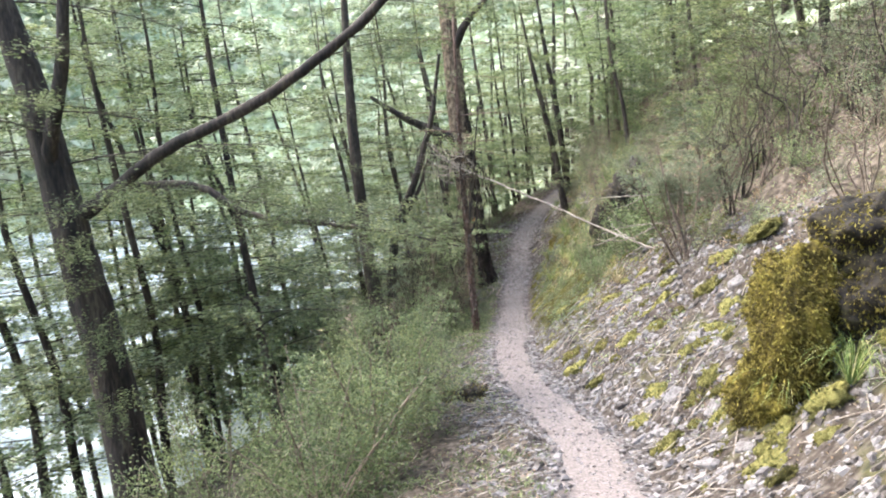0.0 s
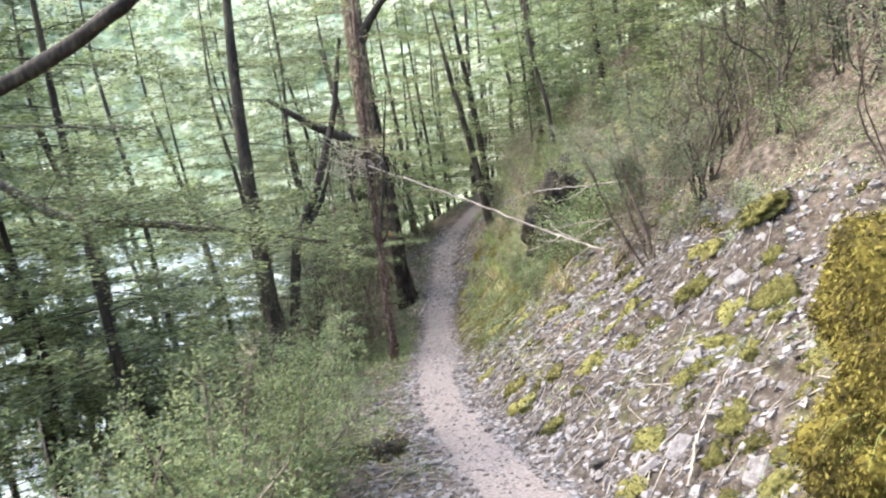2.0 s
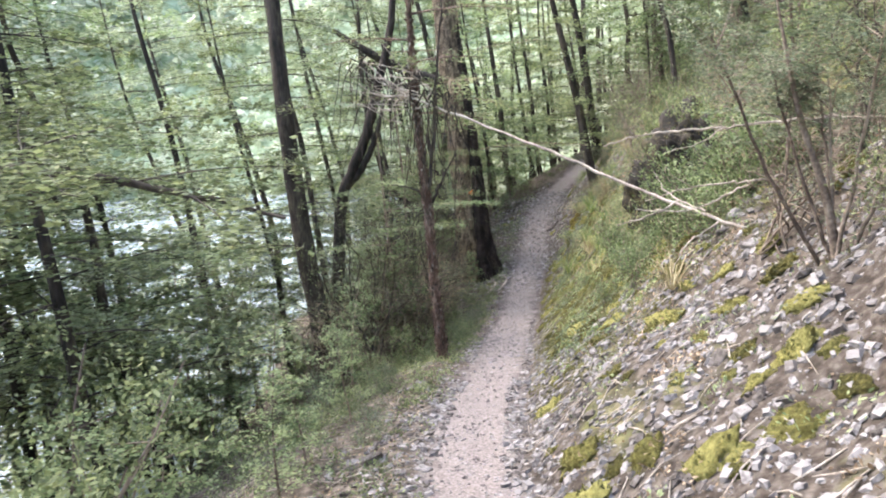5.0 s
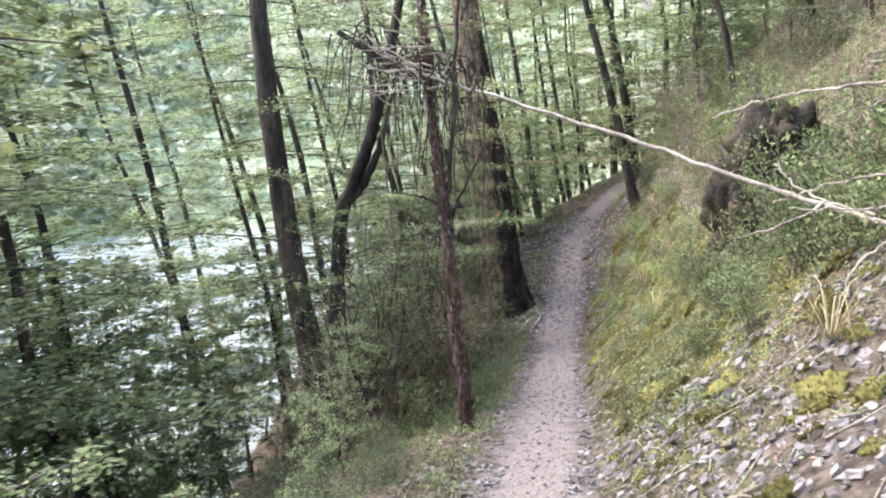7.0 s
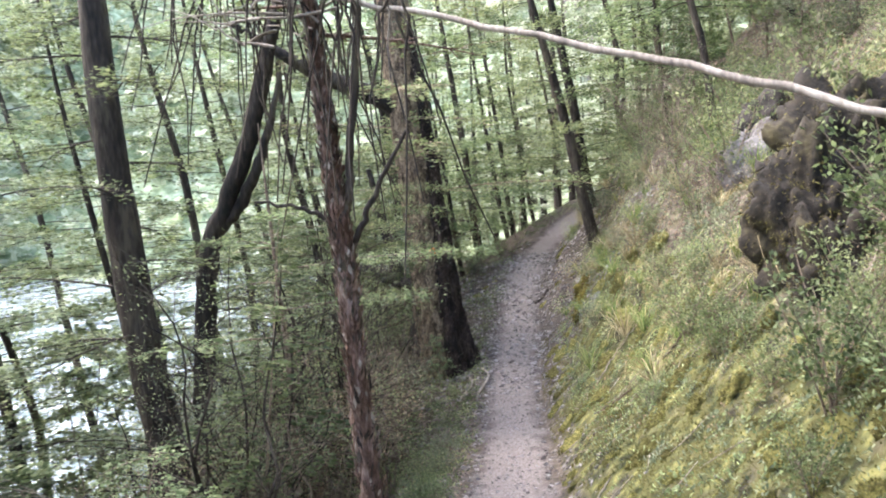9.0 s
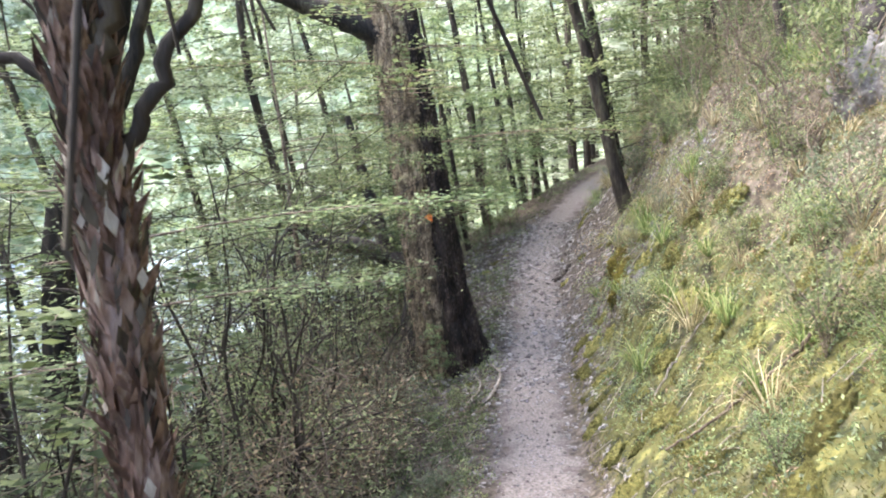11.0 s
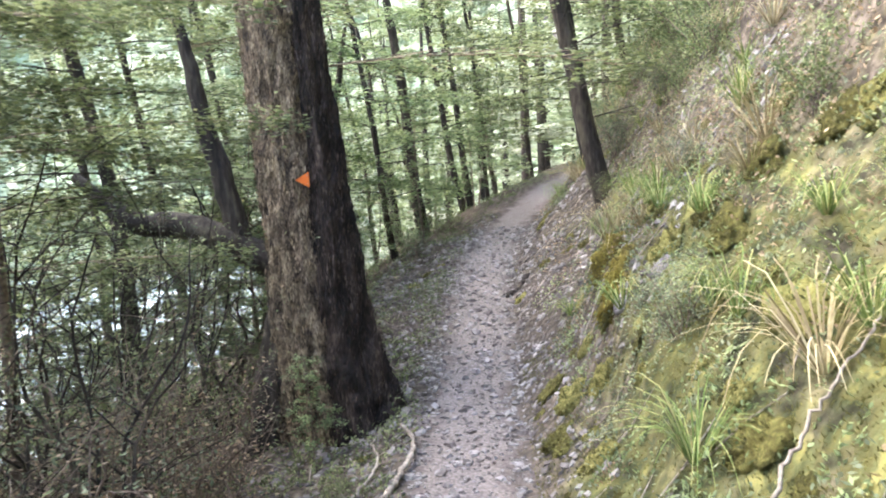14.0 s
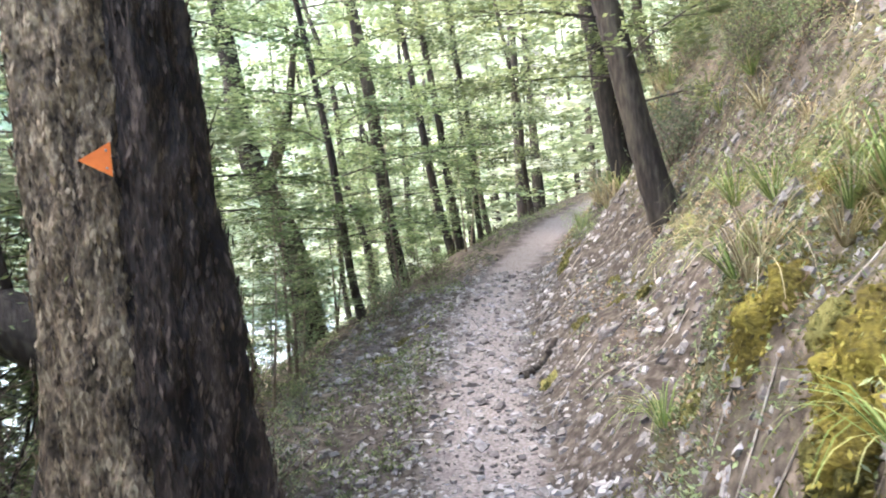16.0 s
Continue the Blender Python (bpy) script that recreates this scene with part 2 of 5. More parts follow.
def build_ground():
    xs = steps([(-420, -60, 30), (-60, -12, 3), (-12, -3, 0.4), (-3, 6.4, 0.1), (6.4, 14, 0.4), (14, 60, 3), (60, 420, 30)])
    ys = steps([(-400, -40, 30), (-40, -4, 2), (-4, 30, 0.11), (30, 48, 0.4), (48, 120, 4), (120, 600, 40)])
    gx, gy = np.meshgrid(xs, ys)
    gz = ground_z(gx, gy)
    nx, ny = len(xs), len(ys)
    verts = np.stack([gx.ravel(), gy.ravel(), gz.ravel()], 1)
    i = (np.arange(ny - 1)[:, None] * nx + np.arange(nx - 1)[None, :]).ravel()
    faces = np.stack([i, i + 1, i + nx + 1, i + nx], 1)
    me = bpy.data.meshes.new("ground")
    me.from_pydata(verts, [], faces)
    me.polygons.foreach_set("use_smooth", np.ones(len(faces), bool))
    d = (gx - trail_x(gy)).ravel()
    y = gy.ravel()
    patch = (np.sin(2.3 * gx + 1.1 * gy) * np.sin(1.7 * gy - 2.0 * gx + 1)).ravel()
    half = 0.31
    trail = np.clip(1.05 - np.abs(np.abs(d)) / half * 0.55, 0, 1)
    scree = np.clip((d + 0.7) * 2.5, 0, 1) * np.clip((3.4 - d) / 1.2, 0, 1) * np.clip((13.0 - y) / 2.5, 0, 1)
    scree = np.maximum(scree, np.clip((d + 1.5) * 2, 0, 1) * np.clip((2.3 - d), 0, 1) * np.clip((y - 21) / 1.5, 0, 1) * np.clip((31 - y) / 3, 0, 1))
    scree = np.maximum(scree, np.clip((0.62 - np.abs(d)) * 3, 0, 1)) * 0.75
    moss = np.clip((d - 0.3) * 3, 0, 1) * np.clip((2.6 - d) / 1.0, 0, 1) * np.clip((y - 10.5) / 2, 0, 1) * np.clip((22 - y) / 2, 0, 1) * 0.7
    moss = np.maximum(moss, np.clip((d - 0.5) * 3, 0, 1) * np.clip((5 - d), 0, 1) * (0.36 + 0.36 * patch) * np.where(((y < 12) & (d > 1.6)) | ((y > 23.2) & (y < 28) & (d < 1.5)), 0.45, 1.0))
    # Mask of the haze-paled green: far bank, valley head, upper hillside.
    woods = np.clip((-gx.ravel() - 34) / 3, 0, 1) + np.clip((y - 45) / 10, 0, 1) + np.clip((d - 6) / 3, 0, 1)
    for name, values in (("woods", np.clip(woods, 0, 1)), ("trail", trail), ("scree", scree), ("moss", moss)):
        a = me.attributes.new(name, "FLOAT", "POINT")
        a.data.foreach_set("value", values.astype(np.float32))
    me.materials.append(ground_mat)
    return tagged(new("ground", me), "sloping forest floor of dirt, broken stone, moss and leaf litter", "ground", kind="structure")


ground = build_ground()
bm = bmesh.new()
bmesh.ops.create_grid(bm, x_segments=12, y_segments=60, size=0.5)
bmesh.ops.scale(bm, vec=(60, 700, 1), verts=bm.verts)
bmesh.ops.translate(bm, vec=(-24, 100, RIVER_Z), verts=bm.verts)
me = bpy.data.meshes.new("river")
bm.to_mesh(me)
bm.free()
me.materials.append(water_mat)
tagged(new("water", me), "pale rippling river below the wooded bank", "river", kind="structure")

# ---------------------------------------------------------------- mesh helpers


class Build:
    """Collects vertices and faces, and links them as one mesh."""

    def __init__(self):
        self.v, self.f, self.count = [], [], 0

    def add(self, verts, faces):
        self.v.append(np.asarray(verts, float))
        self.f.append(np.asarray(faces, int) + self.count)
        self.count += len(verts)

    def tube(self, points, radii, sides=6, rough=0.0, flute=0.0, relief=None):
        """A tapered limb along points; rough: uneven bark; flute: ribs that run along the trunk."""
        p = np.asarray(points, float)
        r = np.asarray(radii, float)
        n = len(p)
        tang = np.gradient(p, axis=0)
        tang /= np.linalg.norm(tang, axis=1)[:, None] + 1e-9
        ref = np.array([0.0, 1, 0]) if abs(tang[n // 2][1]) < 0.85 else np.array([1.0, 0, 0])
        a = np.cross(tang, ref)
        a /= np.linalg.norm(a, axis=1)[:, None] + 1e-9
        b = np.cross(tang, a)
        th = np.linspace(0, 2 * np.pi, sides, endpoint=False)
        rr = r[:, None] * np.ones(sides)[None, :]
        if flute:
            rr = rr * (1 + flute * np.sin(th[None, :] * 5 + 0.6 * np.sin(np.arange(n) * 0.35)[:, None]) * np.linspace(1.4, 0.5, n)[:, None] + 0.5 * flute * np.sin(th * 11 + 1)[None, :])
        if rough:
            rr = rr * (1 + rough * rng.standard_normal((n, sides)))
        ring = p[:, None, :] + rr[..., None] * (np.cos(th)[None, :, None] * a[:, None, :] + np.sin(th)[None, :, None] * b[:, None, :])
        if relief:
            depth, freq, drawn = relief
            out = (ring - p[:, None, :]) / (rr[..., None] + 1e-9)
            for i in range(n):
                for j in range(sides):
                    c = Vector((ring[i, j, 0] * freq, ring[i, j, 1] * freq, ring[i, j, 2] * freq * drawn))
                    ring[i, j] += out[i, j] * depth * (1 - 1.7 * abs(noise.noise(c)) - 1.3 * abs(noise.noise(c * 2.3)))
        k = np.arange(sides)
        faces = [np.stack([i * sides + k, i * sides + (k + 1) % sides, (i + 1) * sides + (k + 1) % sides, (i + 1) * sides + k], 1) for i in range(n - 1)]
        self.add(ring.reshape(-1, 3), np.concatenate(faces))

    def leaves(self, centre, along, normal, length, width):
        """Pointed leaves, each a folded diamond of two triangles; all arguments have one row a leaf."""
        along = along / (np.linalg.norm(along, axis=1)[:, None] + 1e-9)
        side = np.cross(normal, along)
        side /= np.linalg.norm(side, axis=1)[:, None] + 1e-9
        length, width = np.asarray(length)[:, None], np.asarray(width)[:, None]
        tip, base = centre + along * length / 2, centre - along * length / 2
        one, two = centre + side * width / 2, centre - side * width / 2
        v = np.stack([base, one, tip, two], 1).reshape(-1, 3)
        self.add(v, np.arange(len(v)).reshape(-1, 4))

    def mesh(self, name, mat, smooth=True):
        v = np.concatenate(self.v)
        f = np.concatenate(self.f)
        me = bpy.data.meshes.new(name)
        me.vertices.add(len(v))
        me.vertices.foreach_set("co", v.astype(np.float32).ravel())
        me.loops.add(f.size)
        me.loops.foreach_set("vertex_index", f.astype(np.int32).ravel())
        me.polygons.add(len(f))
        me.polygons.foreach_set("loop_start", np.arange(0, f.size, f.shape[1], dtype=np.int32))
        me.polygons.foreach_set("use_smooth", np.full(len(f), smooth))
        me.update(calc_edges=True)
        me.materials.append(mat)
        return me


def part(name, made, mat, parent, label="", smooth=True):
    ob = new(name, made.mesh(name, mat, smooth))
    ob.parent = parent
    if label:
        ob["label"] = label
    return ob


def smooth_line(points, count, wobble=0.0):
    """A rounded line through points, as Catmull-Rom."""
    p = np.asarray(points, float)
    q = np.vstack([2 * p[0] - p[1], p, 2 * p[-1] - p[-2]])
    u = np.linspace(0, len(p) - 1, count)
    i = np.minimum(u.astype(int), len(p) - 2)
    t = (u - i)[:, None]
    a, b, c, d = q[i], q[i + 1], q[i + 2], q[i + 3]
    out = 0.5 * (2 * b + (c - a) * t + (2 * a - 5 * b + 4 * c - d) * t ** 2 + (3 * b - a - 3 * c + d) * t ** 3)
    if wobble:
        out[1:-1] += rng.normal(0, wobble, (count - 2, 3))
    return out


def jitter(n, s):
    return rng.normal(0, s, (n, 3))


def spray(leaf, twig, start, direction, length, count, size, spread=0.38, droop=0.12, twigs=True, thick=0.006, skip=2, loose=0.022):
    """A flat, layered beech spray: a limb with side twigs in one plane and leaves along them."""
    start, direction = np.asarray(start, float), np.asarray(direction, float)
    direction = direction / np.linalg.norm(direction)
    flat = np.array([direction[0], direction[1], 0])
    flat /= np.linalg.norm(flat) + 1e-9
    side = np.array([-flat[1], flat[0], 0])

    def on_limb(t):
        bend = rng_bend * np.sin(np.pi * t)
        return start + direction * length * t[:, None] - np.array([0, 0, 1]) * (droop * length * t[:, None] ** 2) + side * (bend * length)[:, None]

    rng_bend = rng.uniform(-0.08, 0.08)
    if twigs:
        k = 6 if skip < 4 else 4
        t = np.linspace(0, 1, k)
        twig.tube(on_limb(t), np.linspace(thick, thick * 0.25, k), 4 if skip < 4 else 3)
    pairs = max(5, int(length * 8))
    ts = np.linspace(0.14, 0.98, pairs)
    t_of = rng.integers(0, pairs, count)
    t = ts[t_of]
    hand = np.where((t_of + rng.integers(0, 2, count)) % 2 == 0, 1, -1)
    reach = spread * length * (1.05 - 0.75 * t) * (0.75 + 0.25 * np.sin(7 * t + hand))
    s = np.sqrt(rng.uniform(0.01, 1, count)) * reach
    out = side[None, :] * hand[:, None] + flat[None, :] * 0.75
    out /= np.linalg.norm(out, axis=1)[:, None]
    centre = on_limb(t) + out * s[:, None] + rng.normal(0, 1, (count, 3)) * np.array([0.018, 0.018, 1.0]) * np.array([1, 1, loose])
    centre[:, 2] -= 0.15 * s ** 2
    along = out + side[None, :] * rng.normal(0, 0.7, count)[:, None] + flat[None, :] * rng.normal(0, 0.7, count)[:, None]
    normal = np.array([0, 0, 1.0]) + jitter(count, 0.3 + 4 * loose)
    ln = size * rng.uniform(0.7, 1.5, count)
    leaf.leaves(centre, along, normal, ln, ln * 0.45)
    if twigs and skip < 30:
        for tt in ts[:: skip]:
            for h in (-1, 1):
                o = side * h + flat * 0.75
                o /= np.linalg.norm(o)
                b = on_limb(np.array([tt]))[0]
                e = b + o * spread * length * (1.05 - 0.75 * tt) * 0.85
                e[2] -= 0.05 * length * spread
                twig.tube([b, (b + e) / 2 + jitter(1, 0.01)[0], e], [thick * 0.45, thick * 0.35, thick * 0.15], 3)


# ---------------------------------------------------------------- kinds of plants


def tree(name, line, radii, mat, label, group="", sprays=(), forks=(), crown=None, leaf_mat=None, sides=14, rough=0.03, flute=0.0, category="tree", rows=26, relief=None, fine_twigs=2, limb_mat=None):
    """A tree as an Empty at its base with a trunk, limbs and a crown.
    line: trunk points; forks: (points, radii) of limbs; sprays: (start, direction, length, count, size); crown: (from, to, count of sprays, reach, leaves, size)."""
    base = Vector(line[0])
    thing = tagged(new(name), label, category, group)
    thing.location = base
    off = np.array(base)
    b = Build()
    pts = smooth_line(line, rows)
    rad = np.interp(np.linspace(0, 1, rows), np.linspace(0, 1, len(radii)), radii)
    b.tube(pts - off, rad, sides, rough, flute, relief)
    part("trunk", b, mat, thing)
    leaf, twig = Build(), Build()
    for fork_line, fork_radii in forks:
        k = max(8, len(fork_line) * 5)
        fb = Build()
        fb.tube(smooth_line(fork_line, k, 0.006) - off, np.interp(np.linspace(0, 1, k), np.linspace(0, 1, len(fork_radii)), fork_radii), 8, 0.05)
        part("limb", fb, limb_mat or mat, thing)
    for s in sprays:
        spray(leaf, twig, np.array(s[0]) - off, *s[1:])
    if crown:
        lo, hi, count, reach, leaves, size = crown
        total = np.linspace(0, 1, rows)
        for k in range(count):
            u = lo + (hi - lo) * (k + rng.uniform(0, 1)) / count
            at = np.array([np.interp(u, total, pts[:, c]) for c in range(3)]) - off
            az = k * 2.4 + rng.uniform(-0.5, 0.5)
            length = reach * (1.1 - 0.6 * (u - lo) / (hi - lo + 1e-6)) * rng.uniform(0.6, 1.15)
            spray(leaf, twig, at, (math.cos(az), math.sin(az), rng.uniform(-0.05, 0.3)), length, int(leaves * length / reach), size, 0.42, 0.16, True, 0.012 if reach > 1 else 0.006, fine_twigs, 0.02 + 0.016 * reach)
    if leaf.count:
        part("crown", leaf, leaf_mat or leaf_beech, thing)
        tagged(part("twig_spray", twig, mat, thing), kind="stuff")
    return thing


def bush(name, height, width, leaves, size, leaf_mat, label, stems=7, twig_mat=None, upright=0.6, bare=0.25, category="bush"):
    """A leafy shrub at the origin: fanning stems, with sprigs of small leaves round them."""
    thing = tagged(new(name), label, category)
    leaf = Build()
    per = leaves // stems
    for k in range(stems):
        twig = Build()
        az = k * 2.4 + rng.uniform(-0.4, 0.4)
        lean = width * rng.uniform(0.15, 0.55)
        h = height * rng.uniform(0.65, 1.05)
        end = np.array([math.cos(az) * lean, math.sin(az) * lean, h])
        line = smooth_line([(0, 0, -0.1), end * np.array([0.3, 0.3, 0.45]) + jitter(1, 0.03)[0], end], 8, 0.012)
        twig.tube(line, np.linspace(0.010, 0.003, 8) * (0.6 + 0.5 * height), 4, 0.05)
        sprigs = 16
        for j in range(sprigs):
            u = bare + (1 - bare) * (j + rng.uniform(0, 1)) / sprigs
            at = np.array([np.interp(u, np.linspace(0, 1, 8), line[:, c]) for c in range(3)])
            a2 = rng.uniform(0, 2 * np.pi)
            go = np.array([math.cos(a2), math.sin(a2), upright * rng.uniform(0.3, 1.3)])
            go /= np.linalg.norm(go)
            ln = width * 0.42 * rng.uniform(0.5, 1.1) * (1.25 - 0.7 * u)
            if j % 4 == 0:
                twig.tube([at, at + go * ln], [0.004, 0.0015], 3)
            n = max(4, per // sprigs)
            t = np.sqrt(rng.uniform(0.02, 1, n))
            c = at + go * (ln * t)[:, None] + jitter(n, 0.02 + 0.10 * ln)
            along = go + jitter(n, 0.55)
            leaf.leaves(c, along, np.array([0, 0, 1.0]) + jitter(n, 0.6), size * rng.uniform(0.7, 1.3, n), size * 0.5 * rng.uniform(0.7, 1.3, n))
        part("stem", twig, twig_mat or twig_brown, thing)
    part("foliage", leaf, leaf_mat, thing)
    return thing


def sapling(name, height, sprays, leaves, size, leaf_mat, label):
    """A slim young beech with tiers of flat sprays."""
    top = np.array([rng.uniform(-0.1, 0.1) * height, rng.uniform(-0.1, 0.1) * height, height])
    return tree(name, [(0, 0, -0.1), top * 0.5 + np.array([0.03, 0.02, 0]) * height, top], [0.014 * height ** 0.7, 0.008, 0.003], twig_brown, label,
                crown=(0.2, 0.99, sprays, 0.34 * height ** 0.8, leaves, size), leaf_mat=leaf_mat, sides=6, rows=10, category="sapling", fine_twigs=7)


def bare_shrub(name, height, label, stems=6, leaves=500, thick=0.013, leaf_mat=None, wood=None):
    """Crooked forking stems that wander as they rise, with thin twigs and small flat sprays of leaves."""
    thing = tagged(new(name), label, "shrub")
    leaf = Build()
    for k in range(stems):
        b = Build()
        az = k * 2.4 + rng.uniform(-0.6, 0.6)
        h = height * rng.uniform(0.6, 1.1)
        out = np.array([math.cos(az), math.sin(az), 0])
        lean = h * rng.uniform(0.15, 0.5)
        pts = [np.array([rng.uniform(-0.12, 0.12), rng.uniform(-0.12, 0.12), -0.1])]
        for j in range(1, 6):
            u = j / 5
            pts.append(out * lean * u ** 1.3 + np.array([0, 0, h * u]) + rng.normal(0, 0.055 * h, 3) * np.array([1, 1, 0.4]))
        line = smooth_line(pts, 18, 0.006)
        r0 = thick * rng.uniform(0.6, 1.25)
        b.tube(line, r0 * np.linspace(1, 0.22, 18), 6, 0.06)
        for j in range(6):
            i = int(rng.integers(5, 17))
            at = line[i]
            a2 = rng.uniform(0, 6.28)
            go = np.array([math.cos(a2), math.sin(a2), rng.uniform(0.05, 0.9)])
            go *= rng.uniform(0.18, 0.42) * h / np.linalg.norm(go)
            bend = np.cross(go, (0, 0, 1)) * rng.uniform(-0.3, 0.3)
            limb = smooth_line([at, at + go * 0.45 + bend + np.array([0, 0, 0.04]), at + go], 8, 0.006)
            rr = r0 * (1 - 0.75 * i / 18) * 0.6
            b.tube(limb, np.linspace(rr, 0.0018, 8), 4)
            for m in (3, 5):
                e = limb[m] + rng.normal(0, 0.12, 3) * h + go * 0.15
                b.tube([limb[m], (limb[m] + e) / 2 + jitter(1, 0.015)[0], e], [0.0028, 0.0022, 0.001], 3)
            n = int(1.5 * leaves) // (stems * 6)
            if n:
                t = rng.uniform(0.35, 1.1, n)
                c = at + go * t[:, None] + rng.normal(0, 1, (n, 3)) * np.array([0.13, 0.13, 0.028]) * (0.5 + 0.3 * h)
                leaf.leaves(c, go * 0.6 + jitter(n, 0.5) * np.array([1, 1, 0.3]), np.array([0, 0, 1.0]) + jitter(n, 0.35), rng.uniform(0.02, 0.042, n), rng.uniform(0.009, 0.017, n))
        part("stem", b, wood or twig_brown, thing)
    if leaf.count:
        part("foliage", leaf, leaf_mat or leaf_grey, thing)
    return thing


def blob(radii, detail, lump, seed, freq=2.0, flat=0.0, crag=0.0):
    """A lumpy rounded mesh: an icosphere pushed in and out by noise."""
    bm = bmesh.new()
    bmesh.ops.create_icosphere(bm, subdivisions=detail, radius=1.0)
    for v in bm.verts:
        d = v.co.normalized()
        k = 1 + lump * noise.fractal(d * freq + Vector((seed * 3.7, seed * 1.3, seed)), 0.9, 2.1, 4)
        if crag:
            c = d * 1.9 + Vector((seed, 0, seed * 2))
            k += crag * (noise.noise(c, noise_basis="VORONOI_F2F1") - 0.4) + 0.35 * crag * noise.noise(c * 3.1, noise_basis="VORONOI_F1")
        v.co = Vector((d.x * radii[0], d.y * radii[1], d.z * radii[2])) * k
        if v.co.z < -flat * radii[2]:
            v.co.z = -flat * radii[2] + 0.3 * (v.co.z + flat * radii[2])
    return bm


def mesh_of(name, bm, mat, smooth=True):
    me = bpy.data.meshes.new(name)
    for f in bm.faces:
        f.smooth = smooth
    bm.to_mesh(me)
    bm.free()
    me.materials.append(mat)
    return me


def scatter(kinds, spots, group, tilt=6, low=0.8, high=1.2, sink=0.0):
    """Copies of the kinds at spots (x, y), turned and sized at random, standing on the ground."""
    for k, (x, y) in enumerate(spots):
        kind = kinds[k % len(kinds)]
        s = rng.uniform(low, high)
        m = pose(x, y, z_at(x, y) - sink, rng.uniform(-tilt, tilt), rng.uniform(-tilt, tilt), rng.uniform(0, 360))
        made = copy_thing(kind, m)
        made.scale = (s, s, s * rng.uniform(0.9, 1.1))
        made["group"] = group


def drop_kind(ob):
    for o in (*ob.children_recursive, ob):
        bpy.data.objects.remove(o)


def spots(n, x0, x1, y0, y1, gap, keep=lambda x, y: True, tries=40):
    out = []
    for _ in range(n * tries):
        if len(out) >= n:
            break
        x, y = rng.uniform(x0, x1), rng.uniform(y0, y1)
        if keep(x, y) and all((x - a) ** 2 + (y - b) ** 2 > gap * gap for a, b in out):
            out.append((x, y))
    return out


def side_of(x, y):
    return x - float(trail_x(y))


def on_slip(x, y):
    """The bare stony slip beyond the cut bank."""
    return 22.9 < y < 27.2 and side_of(x, y) < 1.7


# ---------------------------------------------------------------- the named trees


def up_to(x, y, dx, dy, h, sink=0.15):
    """A leaning trunk line from the ground at (x, y)."""
    z = z_at(x, y) - sink
    return [(x, y, z), (x + dx * 0.35, y + dy * 0.35, z + h * 0.33), (x + dx * 0.7, y + dy * 0.7, z + h * 0.67), (x + dx, y + dy, z + h)]


def bark_plates(thing, over, count, mat, length, width, low, high, lift=0.3):
    """Lifting flakes of bark on a trunk, between two heights."""
    co = np.array([v.co[:] for v in over.data.vertices])
    no = np.array([v.normal[:] for v in over.data.vertices])
    z = co[:, 2] + thing.location[2]
    near = np.where((z > low) & (z < high) & (no[:, 1] < 0.5))[0]
    pick = rng.choice(near, count)
    b = Build()
    c = co[pick] + no[pick] * (0.35 * width) + jitter(count, 0.008)
    along = np.array([0, 0, 1.0]) + jitter(count, 0.12) + no[pick] * rng.uniform(-0.1, lift, count)[:, None]
    ln = length * rng.uniform(0.5, 1.6, count)
    b.leaves(c, along, no[pick] + jitter(count, 0.3), ln, width * rng.uniform(0.6, 1.4, count))
    tagged(part("flaking_bark", b, mat, thing), kind="stuff")


def child(thing, name):
    return [o for o in thing.children if o.name.split(".")[0] == name][0]


